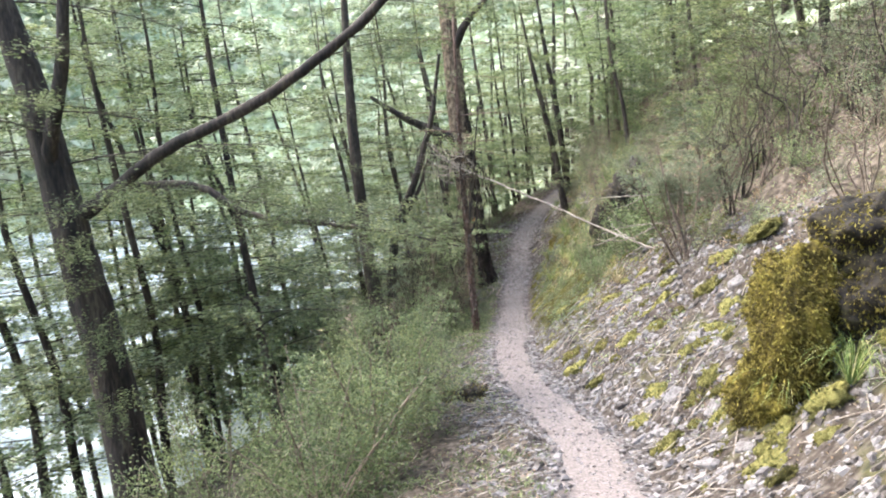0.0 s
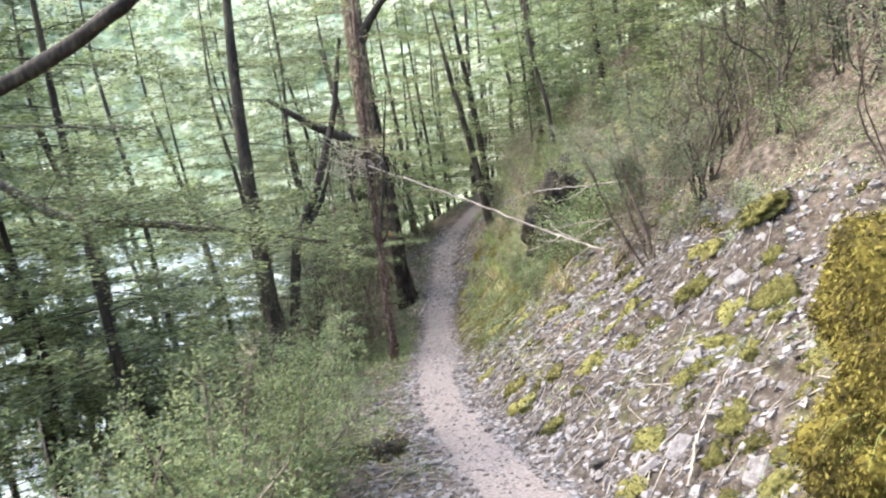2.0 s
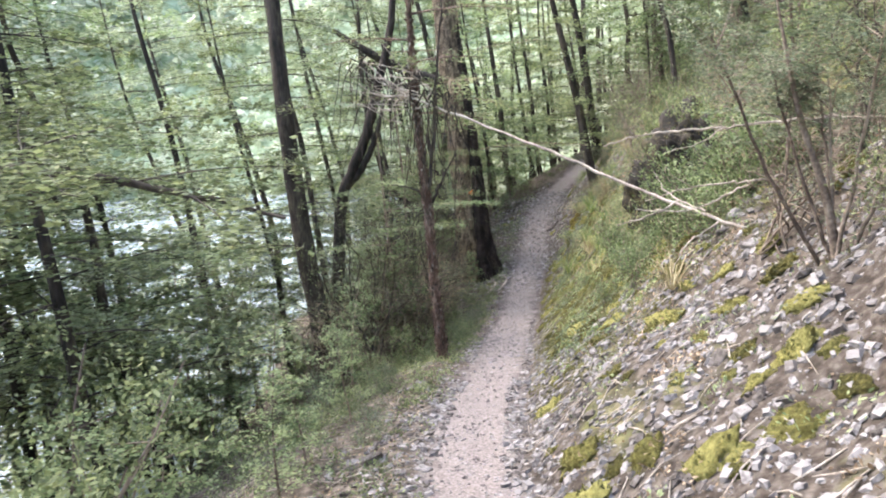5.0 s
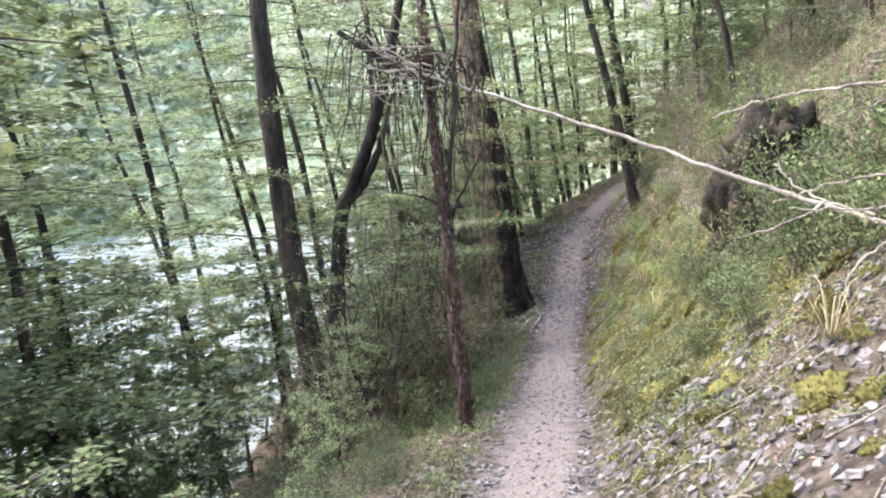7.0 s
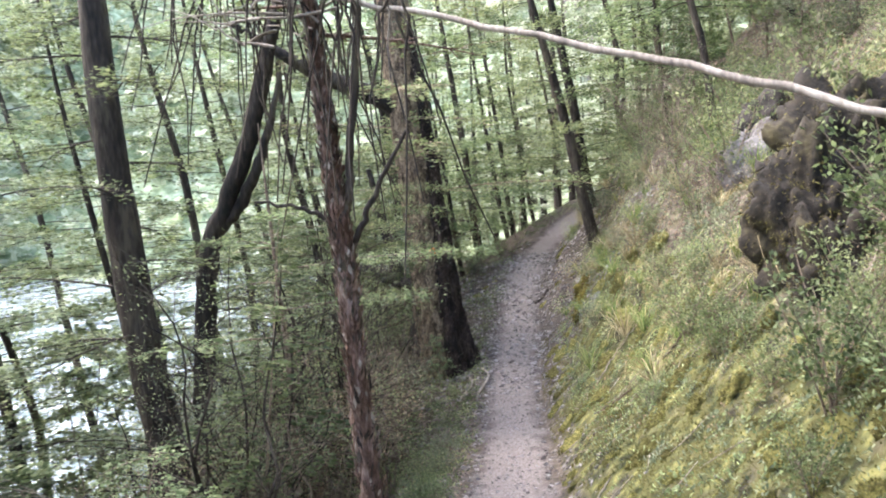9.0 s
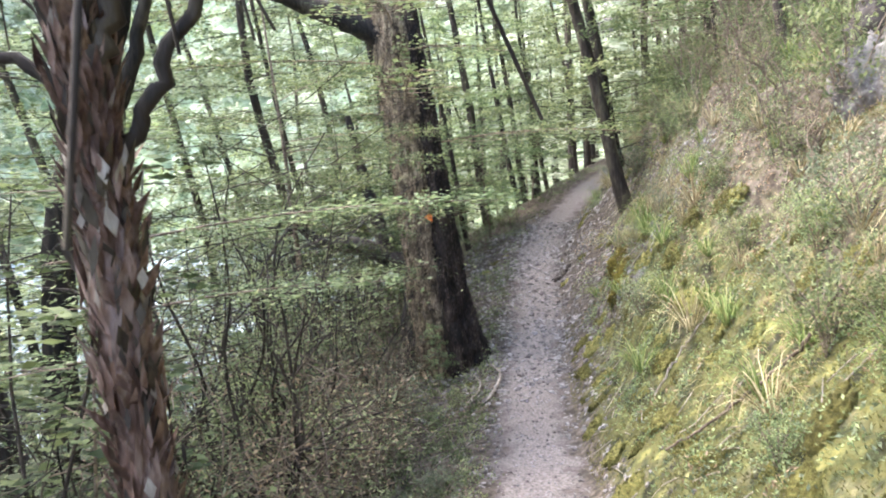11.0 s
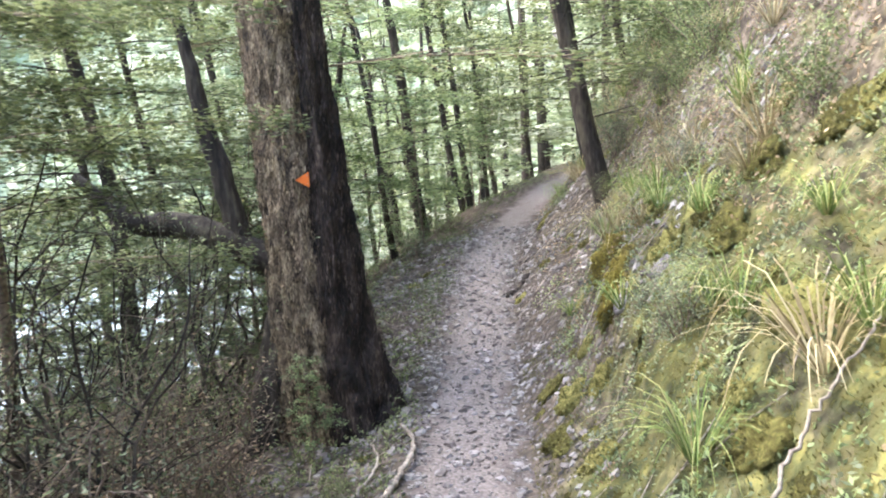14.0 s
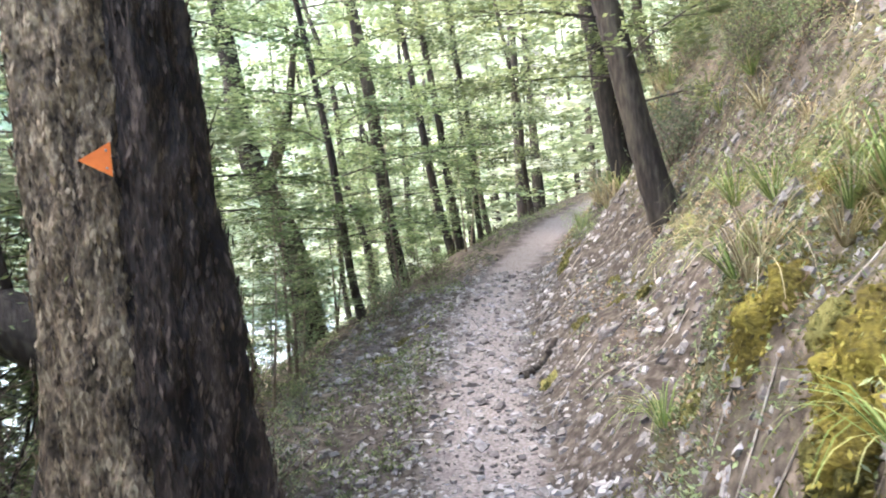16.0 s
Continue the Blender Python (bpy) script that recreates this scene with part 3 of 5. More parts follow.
def old_beech():
    """The great beech with the trail marker, flared at its foot."""
    line = [(0.86, 22.5, -3.2), (0.84, 22.5, -2.75), (0.79, 22.5, -2.2), (0.73, 22.52, -1.2), (0.63, 22.55, 0.4), (0.45, 22.6, 2.6), (0.2, 22.7, 6.5), (-0.1, 22.8, 10)]
    forks = [([(0.6, 22.55, 1.4), (0.05, 22.5, 1.75), (-0.5, 22.45, 2.0), (-1.1, 22.3, 2.3), (-2.0, 22.0, 2.9)], [0.17, 0.15, 0.13, 0.10, 0.05]),
             ([(0.3, 22.65, 4.0), (0.9, 22.2, 5.0), (1.8, 21.6, 5.8)], [0.14, 0.10, 0.04]),
             ([(1.0, 22.4, -2.25), (1.28, 22.25, -2.62), (1.5, 22.05, -2.9)], [0.24, 0.16, 0.06]),
             ([(0.75, 22.6, -1.6), (0.35, 22.5, -1.3), (-0.18, 22.5, -1.05), (-0.6, 22.45, -0.98), (-1.0, 22.4, -0.6)], [0.16, 0.13, 0.11, 0.09, 0.04]),
             ([(0.22, 22.5, -1.22), (0.12, 22.5, -0.7), (0.0, 22.5, -0.2), (-0.15, 22.5, 0.6)], [0.10, 0.09, 0.075, 0.04]),
             ([(0.3, 22.35, -3.3), (0.38, 22.35, -2.6), (0.5, 22.45, -1.9), (0.6, 22.55, -1.4)], [0.2, 0.16, 0.14, 0.12])]
    thing = tree("beech_tree", line, [0.5, 0.45, 0.37, 0.3, 0.28, 0.255, 0.2, 0.1], bark_old, "massive old beech trunk with ridged brown bark beside the trail", "",
                 forks=forks, crown=(0.55, 0.98, 26, 3.0, 500, 0.07), sides=110, rough=0.0, flute=0.03, rows=190, relief=(0.034, 15, 0.16), limb_mat=bark_dark)
    off = np.array(thing.location)
    # A fused rib on the right, in much darker bark than the trunk.
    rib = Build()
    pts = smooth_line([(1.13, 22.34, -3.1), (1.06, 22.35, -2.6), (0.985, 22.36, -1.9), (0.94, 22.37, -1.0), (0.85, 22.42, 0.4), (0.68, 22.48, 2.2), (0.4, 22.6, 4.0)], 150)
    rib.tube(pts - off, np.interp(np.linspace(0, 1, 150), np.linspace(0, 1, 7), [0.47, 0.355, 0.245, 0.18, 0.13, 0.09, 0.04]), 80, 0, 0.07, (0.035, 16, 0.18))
    part("trunk_rib", rib, bark_flank, thing, "much darker bark down one flank")
    bark_plates(thing, child(thing, "trunk"), 15000, bark_old, 0.045, 0.017, -3.2, 3.0)
    bark_plates(thing, child(thing, "trunk_rib"), 7000, bark_flank, 0.055, 0.014, -3.2, 3.0)
    return thing


def river_tree():
    """The dark tree on the bank with a long limb that reaches over the bushes."""
    zb = z_at(-4.1, 9.2) - 0.2
    line = [(-4.0, 9.2, zb), (-4.25, 9.2, -1.2), (-4.55, 9.2, 0.6), (-4.85, 9.2, 2.4), (-5.5, 9.2, 5.2), (-5.6, 9.2, 8.5)]
    limb = [(-4.35, 9.15, 0.9), (-3.9, 9.0, 1.15), (-3.4, 8.75, 1.45), (-2.9, 8.5, 1.68), (-2.0, 8.3, 2.05), (-1.2, 8.1, 2.5), (-0.5, 8.0, 3.05), (0.2, 7.9, 3.8)]
    low = [(-3.9, 9.0, 1.15), (-3.3, 8.9, 1.2), (-2.8, 8.8, 1.15), (-2.3, 8.7, 0.85), (-1.75, 8.5, 0.75), (-0.9, 8.5, 0.62), (-0.3, 8.5, 0.5), (0.15, 8.45, 0.38)]
    second = [(-4.75, 9.15, 1.3), (-4.55, 9.0, 1.9), (-4.3, 8.9, 2.7), (-4.1, 8.8, 4.0)]
    sp = []
    for p, d, ln in (((-3.3, 8.9, 1.2), (0.4, -0.8, -0.1), 1.3), ((-2.6, 8.8, 1.0), (0.9, -0.4, 0), 1.6), ((-2.2, 8.7, 0.85), (0.3, -0.9, -0.1), 1.5), ((-1.6, 8.6, 0.75), (0.9, 0.2, -0.1), 1.5),
                     ((-1.3, 8.55, 0.65), (0.5, -0.9, -0.05), 1.3), ((-2.9, 8.8, 1.15), (-0.3, -0.8, 0.1), 1.3), ((-3.6, 8.9, 1.2), (-0.6, -0.9, -0.2), 1.5), ((-4.4, 9.1, 0.4), (-0.5, -1, 0), 1.6),
                     ((-4.2, 9.1, -0.3), (0.3, -1, -0.1), 1.3), ((-4.3, 9.05, -0.5), (0.6, -0.8, 0.05), 1.2), ((-4.35, 9.0, 0.1), (0.1, -1, 0.1), 1.0), ((-4.2, 9.05, -1.3), (0.4, -0.9, 0.05), 1.1), ((-4.5, 9.05, 0.6), (0.5, -0.9, 0.05), 1.2), ((-4.2, 9.05, -1.0), (-0.5, -0.9, 0.0), 1.3), ((-4.5, 9.1, 0.9), (-0.9, -0.6, 0.1), 1.8), ((-4.3, 9.1, -0.8), (-0.8, -0.8, 0), 1.6), ((-4.8, 9.1, 1.6), (-0.6, -1, 0.1), 1.7),
                     ((-1.1, 8.1, 2.5), (0.9, -0.3, 0.2), 1.2), ((-0.5, 8.0, 3.0), (0.8, 0.4, 0), 1.3), ((-1.8, 8.3, 2.1), (0.4, 0.9, 0), 1.1), ((-5, 9.2, 2.2), (0.6, -1, 0.1), 1.8),
                     ((-1.9, 8.5, 0.8), (0.7, -0.6, 0.25), 1.1), ((-1.5, 8.5, 0.72), (-0.3, -0.8, 0.2), 1.1), ((-1.2, 8.5, 0.68), (0.8, 0.4, 0.3), 1.1), ((-0.9, 8.5, 0.62), (0.5, -0.8, 0.1), 0.9), ((-0.6, 8.5, 0.55), (0.9, 0.3, 0.2), 0.8),
                     ((-0.3, 8.5, 0.5), (0.5, -0.6, -0.1), 0.6), ((-2.1, 8.6, 0.85), (-0.2, 0.9, 0.35), 1.3), ((-1.6, 8.5, 0.75), (0.2, 0.9, 0.35), 1.2), ((-2.4, 8.7, 0.9), (0.5, -0.7, 0.45), 1.4), ((-1.0, 8.5, 0.65), (-0.4, 0.7, 0.4), 1.0)):
        sp.append((p, d, ln, int(850 * ln), 0.035, 0.42, 0.16, True, 0.006, 2, 0.06))
    return tree("beech_tree", line, [0.29, 0.25, 0.22, 0.18, 0.13, 0.06], bark_dark, "dark beech on the river bank with a long bare limb", "",
                forks=[(limb, [0.10, 0.085, 0.075, 0.068, 0.062, 0.056, 0.05, 0.03]), (low, [0.06, 0.05, 0.045, 0.038, 0.03, 0.022, 0.015, 0.007]), (second, [0.10, 0.09, 0.08, 0.05])],
                sprays=sp, crown=(0.5, 0.98, 22, 2.4, 600, 0.05), sides=24, rough=0.03, flute=0.04, rows=40)


def slim_red_tree():
    """The slim reddish tree at the trail's edge, forked at head height."""
    zb = z_at(0.42, 14.0) - 0.15
    line = [(0.49, 14.0, zb), (0.43, 14.0, -1.2), (0.395, 14.0, -0.3), (0.37, 14.02, 0.1), (0.335, 14.05, 0.6), (0.3, 14.05, 1.6), (0.28, 14.0, 3.4), (0.28, 14.0, 5.5)]
    forks = [([(0.38, 14.0, -0.05), (0.43, 14.0, 0.1), (0.47, 14.02, 0.4), (0.56, 14.05, 1.2), (0.66, 14.1, 2.2)], [0.024, 0.023, 0.021, 0.016, 0.009]),
             ([(0.4, 14.0, -0.2), (0.48, 14.02, -0.06), (0.57, 14.05, 0.12), (0.74, 14.1, 0.42)], [0.017, 0.016, 0.013, 0.008]),
             ([(0.38, 14.0, -0.05), (0.21, 14.0, 0.05), (-0.02, 13.95, 0.1)], [0.013, 0.011, 0.006])]
    thing = tree("slim_tree", line, [0.062, 0.044, 0.038, 0.033, 0.03, 0.027, 0.022, 0.01], bark_red, "slim tree with flaking reddish-brown bark at the trail edge", "",
                forks=forks, crown=(0.62, 0.98, 14, 1.2, 260, 0.04), sides=40, rough=0.0, flute=0.05, rows=170, relief=(0.008, 38, 0.14), limb_mat=bark_dark)
    bark_plates(thing, child(thing, "trunk"), 1800, bark_red, 0.08, 0.02, -2.3, 2.5, 0.8)
    bark_plates(thing, child(thing, "trunk"), 700, bark_dark, 0.07, 0.018, -2.3, 2.5, 0.7)
    bark_plates(thing, child(thing, "trunk"), 260, twig_grey, 0.05, 0.02, -2.3, 2.5)
    return thing


def twin_stem_tree():
    """Dark tree below the trail, two stems, the second leaning to the trail."""
    zb = z_at(-1.75, 16.9) - 0.2
    line = [(-1.48, 16.9, zb), (-1.62, 16.9, -2.2), (-1.78, 16.9, -1.0), (-1.92, 16.9, 0.95), (-2.0, 17, 3.0), (-2.0, 17, 6.0)]
    second = [(-1.5, 16.9, zb + 0.3), (-1.32, 16.9, -1.9), (-1.22, 16.9, -0.9), (-1.1, 16.9, -0.2), (-0.75, 16.8, 0.5), (-0.5, 16.7, 1.2), (-0.2, 16.6, 2.2), (0.0, 16.5, 3.4)]
    third = [(-1.05, 16.9, -0.1), (-0.8, 16.85, 0.15), (-0.55, 16.75, 0.6), (-0.35, 16.7, 1.2)]
    return tree("beech_tree", line, [0.22, 0.165, 0.15, 0.13, 0.10, 0.05], bark_dark, "dark twin-stemmed tree below the trail", "",
                forks=[(second, [0.11, 0.10, 0.095, 0.09, 0.08, 0.07, 0.055, 0.03]), (third, [0.06, 0.055, 0.04, 0.02])],
                crown=(0.35, 0.98, 26, 1.7, 480, 0.045), sides=16, rough=0.04, flute=0.04, rows=36)


old_beech()
river_tree()
slim_red_tree()
twin_stem_tree()

# ---------------------------------------------------------------- slim trees on the river bank and beyond


def slim_trees():
    kinds = []
    for k in range(6):
        h = 8.0 + k * 0.5
        lx, ly = rng.uniform(-1.0, -0.3), rng.uniform(-0.3, 0.3)
        line = [(0, 0, -0.2), (lx * 0.1 + rng.uniform(-0.12, 0.12), 0, h * 0.12), (lx * 0.25 + rng.uniform(-0.2, 0.2), ly * 0.3, h * 0.28), (lx * 0.5 + rng.uniform(-0.22, 0.22), ly * 0.6, h * 0.5), (lx * 0.75 + rng.uniform(-0.2, 0.2), ly, h * 0.75), (lx, ly, h)]
        kinds.append(tree("slim_tree", line, [0.08, 0.064, 0.046, 0.014], bark_dark, "slim dark beech trunk with tiers of fine leaves", "",
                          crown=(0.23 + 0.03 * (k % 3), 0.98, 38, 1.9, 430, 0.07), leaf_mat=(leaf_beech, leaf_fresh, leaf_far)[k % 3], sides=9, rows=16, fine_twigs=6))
    bank = [(-2.9, 12.5), (-3.4, 14.6), (-4.3, 13.4), (-5.2, 15.2), (-4.6, 16.8), (-3.6, 18.6), (-5.6, 18.4), (-6.2, 13.8), (-5.9, 11.5), (-3.0, 20.2), (-4.6, 21.0), (-2.2, 21.8),
            (-6.4, 16.5), (-6.8, 20.5), (-1.2, 24.2), (-2.6, 24.6), (-3.6, 23.0), (-5.4, 24.4), (-1.0, 26.2), (-6.8, 9.6), (-7.6, 12.4), (-5.0, 12.6), (-4.7, 14.4), (-5.5, 16.2), (-6.0, 15.0), (-3.9, 16.0), (-7.2, 14.6), (-6.6, 11.8)]
    ahead = [(0.2, 27.2), (-0.6, 29.6), (3.0, 32.5), (1.6, 34.0), (3.8, 34.6), (1.0, 36.5), (-2.8, 28.4), (-0.6, 33.4), (4.4, 37), (2.4, 38.4), (-2.4, 34), (5.2, 36.2)]
    # From (5.6, 1.5) on: out of view, added so their crowns shade the scree.
    hill = [(6.2, 27.0), (7.4, 23.6), (6.6, 19.6), (7.6, 16.2), (6.4, 12.9), (8.2, 11.0), (6.2, 30.6), (7.6, 32.4), (9, 29), (5.4, 22.4), (5.6, 1.5), (6.4, 3.8), (5.9, 6.0), (7.4, 7.8), (4.6, -1.5), (7.2, 0.2), (6.2, -3.5)]
    # Unseen trees, added to fill the bare start and dim its light.
    start = [(-3.6, 0.8), (-6.4, 4.6), (-2.6, -4.6), (2.6, -5.0)]
    k = 0
    for places, name in ((bank, "slim trees on the river bank"), (ahead, "slim trees beyond the great beech"), (hill, "slim trees on the hillside"), (start, "slim trees where the walk begins")):
        for x, y in places:
            made = copy_thing(kinds[k % 6], pose(x, y, z_at(x, y), rng.uniform(-2, 2), rng.uniform(-7, -1), rng.uniform(-35, 35)))
            s = rng.uniform(0.8, 1.2)
            made.scale = (s, s, rng.uniform(0.85, 1.15))
            made["group"] = name
            k += 1
    for o in kinds:
        drop_kind(o)


def trees_ahead():
    """The dark trunks that stand over the far bend of the trail."""
    for x, y, lean, h, r, mat, label in ((4.05, 25.45, -0.2, 7, 0.115, leaf_beech, "dark beech trunk at the hillside edge of the trail"), (4.5, 27.7, -0.14, 8, 0.12, leaf_beech, "dark straight beech trunk on the hillside"),
                                         (2.0, 30.2, -0.1, 9, 0.095, leaf_fresh, "dark straight beech beyond the bend, with bright tiers"), (3.25, 33.5, -0.1, 9, 0.075, leaf_fresh, "slim dark beech beyond the bend"),
                                         (1.45, 28.6, -0.12, 7, 0.05, leaf_fresh, "slim leaning beech beyond the great trunk"), (5.3, 24.3, -0.08, 6, 0.03, leaf_fresh, "thin pale sapling trunk on the hillside")):
        z = z_at(x, y) - 0.2
        line = [(x + 0.06, y, z), (x + lean * 0.1 * h, y, z + 0.12 * h), (x + lean * 0.33 * h + 0.05, y + 0.05, z + h * 0.35), (x + lean * 0.7 * h, y, z + h * 0.7), (x + lean * h, y, z + h)]
        tree("beech_tree", line, [r * 1.35, r, r * 0.9, r * 0.6, 0.02], bark_dark, label, "dark trunks over the far bend", crown=(0.3, 0.98, 26, 1.9, 520, 0.065), leaf_mat=mat, sides=14, rows=30, rough=0.05, flute=0.04, fine_twigs=6)
    z = z_at(0.6, 31.0) - 0.2
    tree("beech_tree", [(0.65, 31.0, z), (0.6, 31, z + 1.0), (0.3, 31, z + 2.2), (-0.15, 31, z + 3.4), (-0.3, 31, z + 5.0), (-0.9, 31, z + 8)], [0.26, 0.2, 0.18, 0.17, 0.13, 0.04], bark_dark, "stout crooked beech beyond the great trunk", "dark trunks over the far bend",
         forks=[([(0.1, 31, z + 2.6), (0.5, 30.9, z + 3.6), (0.8, 30.8, z + 5.0)], [0.1, 0.08, 0.03])], crown=(0.35, 0.98, 26, 2.2, 480, 0.07), leaf_mat=leaf_fresh, sides=16, rows=36, rough=0.06, flute=0.06, fine_twigs=6)


def forest_trees():
    """Forest further along the valley and up the hill."""
    kinds = []
    for k in range(4):
        h = 8 + k
        line = [(0, 0, -0.4), (0.1, 0, h * 0.4), (0.2, 0.1, h)]
        # Every second kind takes the leaf colour paled for haze.
        kinds.append(tree("forest_tree", line, [0.14, 0.10, 0.02], bark_dark, "leafy beech tree in the surrounding forest", "", crown=(0.08, 1.0, 22, 2.5, 62, 0.3), leaf_mat=(leaf_far, leaf_haze_tint)[k % 2], sides=7, rows=8, fine_twigs=40))
    places = spots(56, -8, 18, 40, 78, 2.2, lambda x, y: abs(side_of(x, y)) > 1.0 and z_at(x, y) > RIVER_Z + 0.2)
    places += spots(44, 8, 26, 2, 42, 2.2, lambda x, y: side_of(x, y) > 6.5)
    for k, (x, y) in enumerate(places):
        made = copy_thing(kinds[k % 4], pose(x, y, z_at(x, y), 0, 0, rng.uniform(0, 360)))
        s = rng.uniform(0.8, 1.25)
        made.scale = (s, s, s)
        made["group"] = "surrounding forest"
    for o in kinds:
        drop_kind(o)


def far_woods():
    """The wooded slope across the river, too far to count its trees."""
    b = Build()
    n = 2300
    x = np.concatenate([-41 - 70 * rng.uniform(0, 1, 1200) ** 1.2, rng.uniform(-110, 60, 1100)])
    y = np.concatenate([rng.uniform(-30, 120, 1200), 84 + 90 * rng.uniform(0, 1, 1100) ** 1.1])
    z = ground_z(x, y)
    per = 48
    h = rng.uniform(4, 7, n)
    u = rng.uniform(0, 1, (n, per))
    az = rng.uniform(0, 6.28, (n, per))
    r = (0.35 + 2.0 * np.sin(np.pi * np.clip(u * 0.9 + 0.1, 0, 1))) * np.sqrt(rng.uniform(0.3, 1, (n, per)))
    c = np.stack([x[:, None] + r * np.cos(az), y[:, None] + r * np.sin(az), z[:, None] + h[:, None] * (0.06 + 0.94 * u)], -1).reshape(-1, 3)
    out = np.stack([np.cos(az), np.sin(az), 0.9 + 0 * az], -1).reshape(-1, 3)
    m = len(c)
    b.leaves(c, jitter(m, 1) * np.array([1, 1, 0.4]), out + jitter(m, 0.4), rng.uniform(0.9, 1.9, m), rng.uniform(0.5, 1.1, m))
    tagged(new("far_woods", b.mesh("far_woods", leaf_haze_tint)), "beech forest across the river, its leaf colour paled for haze", "forest", kind="stuff")


slim_trees()
trees_ahead()
forest_trees()
far_woods()

# ---------------------------------------------------------------- undergrowth


def hillside_shrub():
    """The grey-green shrub on the scree: dark thin stems, and a soft crown that leans over the trail."""
    x, y = 3.1, 9.7
    z = z_at(x, y) - 0.1
    line = [(x, y, z), (x - 0.08, y, z + 0.5), (x - 0.25, y, z + 1.0), (x - 0.4, y, z + 1.7)]
    forks, sp = [], []
    for k in range(6):
        a = rng.uniform(-0.9, 0.5)
        e = np.array([x + a, y + rng.uniform(-0.5, 0.5), z + rng.uniform(1.1, 1.8)])
        f = [(x + 0.02 * k - 0.05, y + 0.03 * (k % 3), z), tuple((np.array([x, y, z]) * 0.6 + e * 0.4) + np.array([a * 0.15, 0, 0.1])), tuple(e)]
        forks.append((f, [0.015, 0.011, 0.005]))
        for j in range(9):
            t = rng.uniform(0.4, 1.0)
            p = np.array(f[1]) * (1 - t) + e * t
            d = np.array([rng.uniform(-1, 0.6), rng.uniform(-1, 1), rng.uniform(0.2, 0.9)])
            sp.append((tuple(p), tuple(d), rng.uniform(0.4, 0.75), 260, 0.024, 0.4, 0.1, True, 0.004))
    tree("shrub", line, [0.03, 0.025, 0.018, 0.006], twig_brown, "grey-green shrub with dark thin stems on the scree", "", forks=forks, sprays=sp, leaf_mat=leaf_grey, sides=7, rows=12, category="shrub")


def undergrowth():
    near = [bush("bush", 1.5, 1.6, 8000, 0.03, m, "dense soft green bush below the trail", 9, upright=0.55) for m in (leaf_deep, leaf_beech, leaf_beech)]
    far = [bush("bush", 1.4, 1.4, 1250, 0.066, m, "soft green bush of small leaves", 8, upright=0.8) for m in (leaf_beech, leaf_deep, leaf_fresh)]
    young = [sapling("sapling", h, int(14 + 6 * h), 160, 0.037, leaf_fresh, "young bright green beech sapling") for h in (1.2, 1.6, 2.1)]
    hill = [sapling("sapling", h, 30, 125, 0.066, m, "leafy young beech on the hillside") for h, m in ((3.0, leaf_beech), (3.6, leaf_deep), (2.6, leaf_grey))]
    bare = [bare_shrub("shrub", h, "tangle of thin crooked brown stems", 7, n, 0.009, leaf_beech) for h, n in ((1.3, 300), (1.8, 700), (1.0, 120))]
    brown = [bare_shrub("shrub", h, "brown tangled shrub with withered leaves", 8, 520, 0.012, leaf_dead) for h in (1.5, 1.1)]
    dark = [bare_shrub("shrub", h, "dark crooked multi-stemmed shrub with sparse leaves", 5, 1300, 0.018, m, bark_dark) for h, m in ((2.6, leaf_beech), (2.1, leaf_grey))]
    low = [bush("bush", 0.8, 1.0, 1350, 0.036, m, "low hillside bush of small leaves", 6, upright=0.7, bare=0.1) for m in (leaf_grey, leaf_fresh, leaf_beech)]
    near_left = [(-1.0, 5.2), (-1.9, 5.6), (-0.75, 6.2), (-2.7, 5.4), (-0.55, 7.4), (-1.4, 6.2), (-3.7, 5.2)]
    scatter(near, near_left, "bushes below the trail", 6, 0.75, 1.05, 0.1)
    scatter(young, [(-0.25, 7.1), (-0.6, 8.3), (-0.1, 8.9), (-0.35, 10.4), (-0.3, 12.0), (-0.5, 13.2), (-0.9, 6.9), (-1.3, 7.6), (-0.55, 7.8), (-0.7, 6.3)], "saplings below the trail", 6, 0.5, 0.8)
    scatter(bare, [(-0.3, 15.2), (-0.7, 16.0), (-0.1, 16.4), (0.25, 17.0), (-0.5, 17.6), (-1.1, 18.2), (0.3, 18.4), (-0.3, 19.0), (-0.9, 19.6), (0.3, 20.2), (-0.4, 20.8), (0.2, 21.3), (-1.5, 20.8), (-1.2, 15.3), (-0.5, 14.6),
                   (-1.9, 19.0), (-0.9, 22.3), (-2.4, 17.8), (-1.6, 16.2), (0.0, 15.8), (0.15, 19.5), (-0.7, 18.7), (-1.3, 21.6), (-0.2, 21.9)], "bare shrubs below the trail", 4, 0.6, 1.0)
    scatter(hill[1:], [(-0.6, 15.6), (-1.5, 17.4), (-1.5, 18.9), (-1.8, 20.2), (-0.5, 17.3), (-1.0, 16.6), (-2.6, 15.4), (-2.4, 19.4)], "saplings below the trail", 6, 0.6, 0.85)
    scatter(far, spots(26, -6.5, -0.4, 15, 30, 0.9, lambda x, y: side_of(x, y) < -2.0), "bushes on the bank", 6, 0.6, 1.0, 0.1)
    scatter(young, spots(18, -1.5, 3.5, 25.0, 34, 0.8, lambda x, y: -4 < side_of(x, y) < -1.1), "saplings beyond the great beech", 6, 0.7, 1.1)
    scatter(far, spots(34, 2.5, 10, 10.5, 36, 0.9, lambda x, y: 2.3 < side_of(x, y) < 6 and not on_slip(x, y)), "bushes on the hillside", 6, 0.5, 0.9, 0.1)
    scatter(hill, spots(26, 2.8, 11, 9, 36, 1.1, lambda x, y: 2.6 < side_of(x, y) < 6.5), "young beeches on the hillside", 6, 0.7, 1.1)
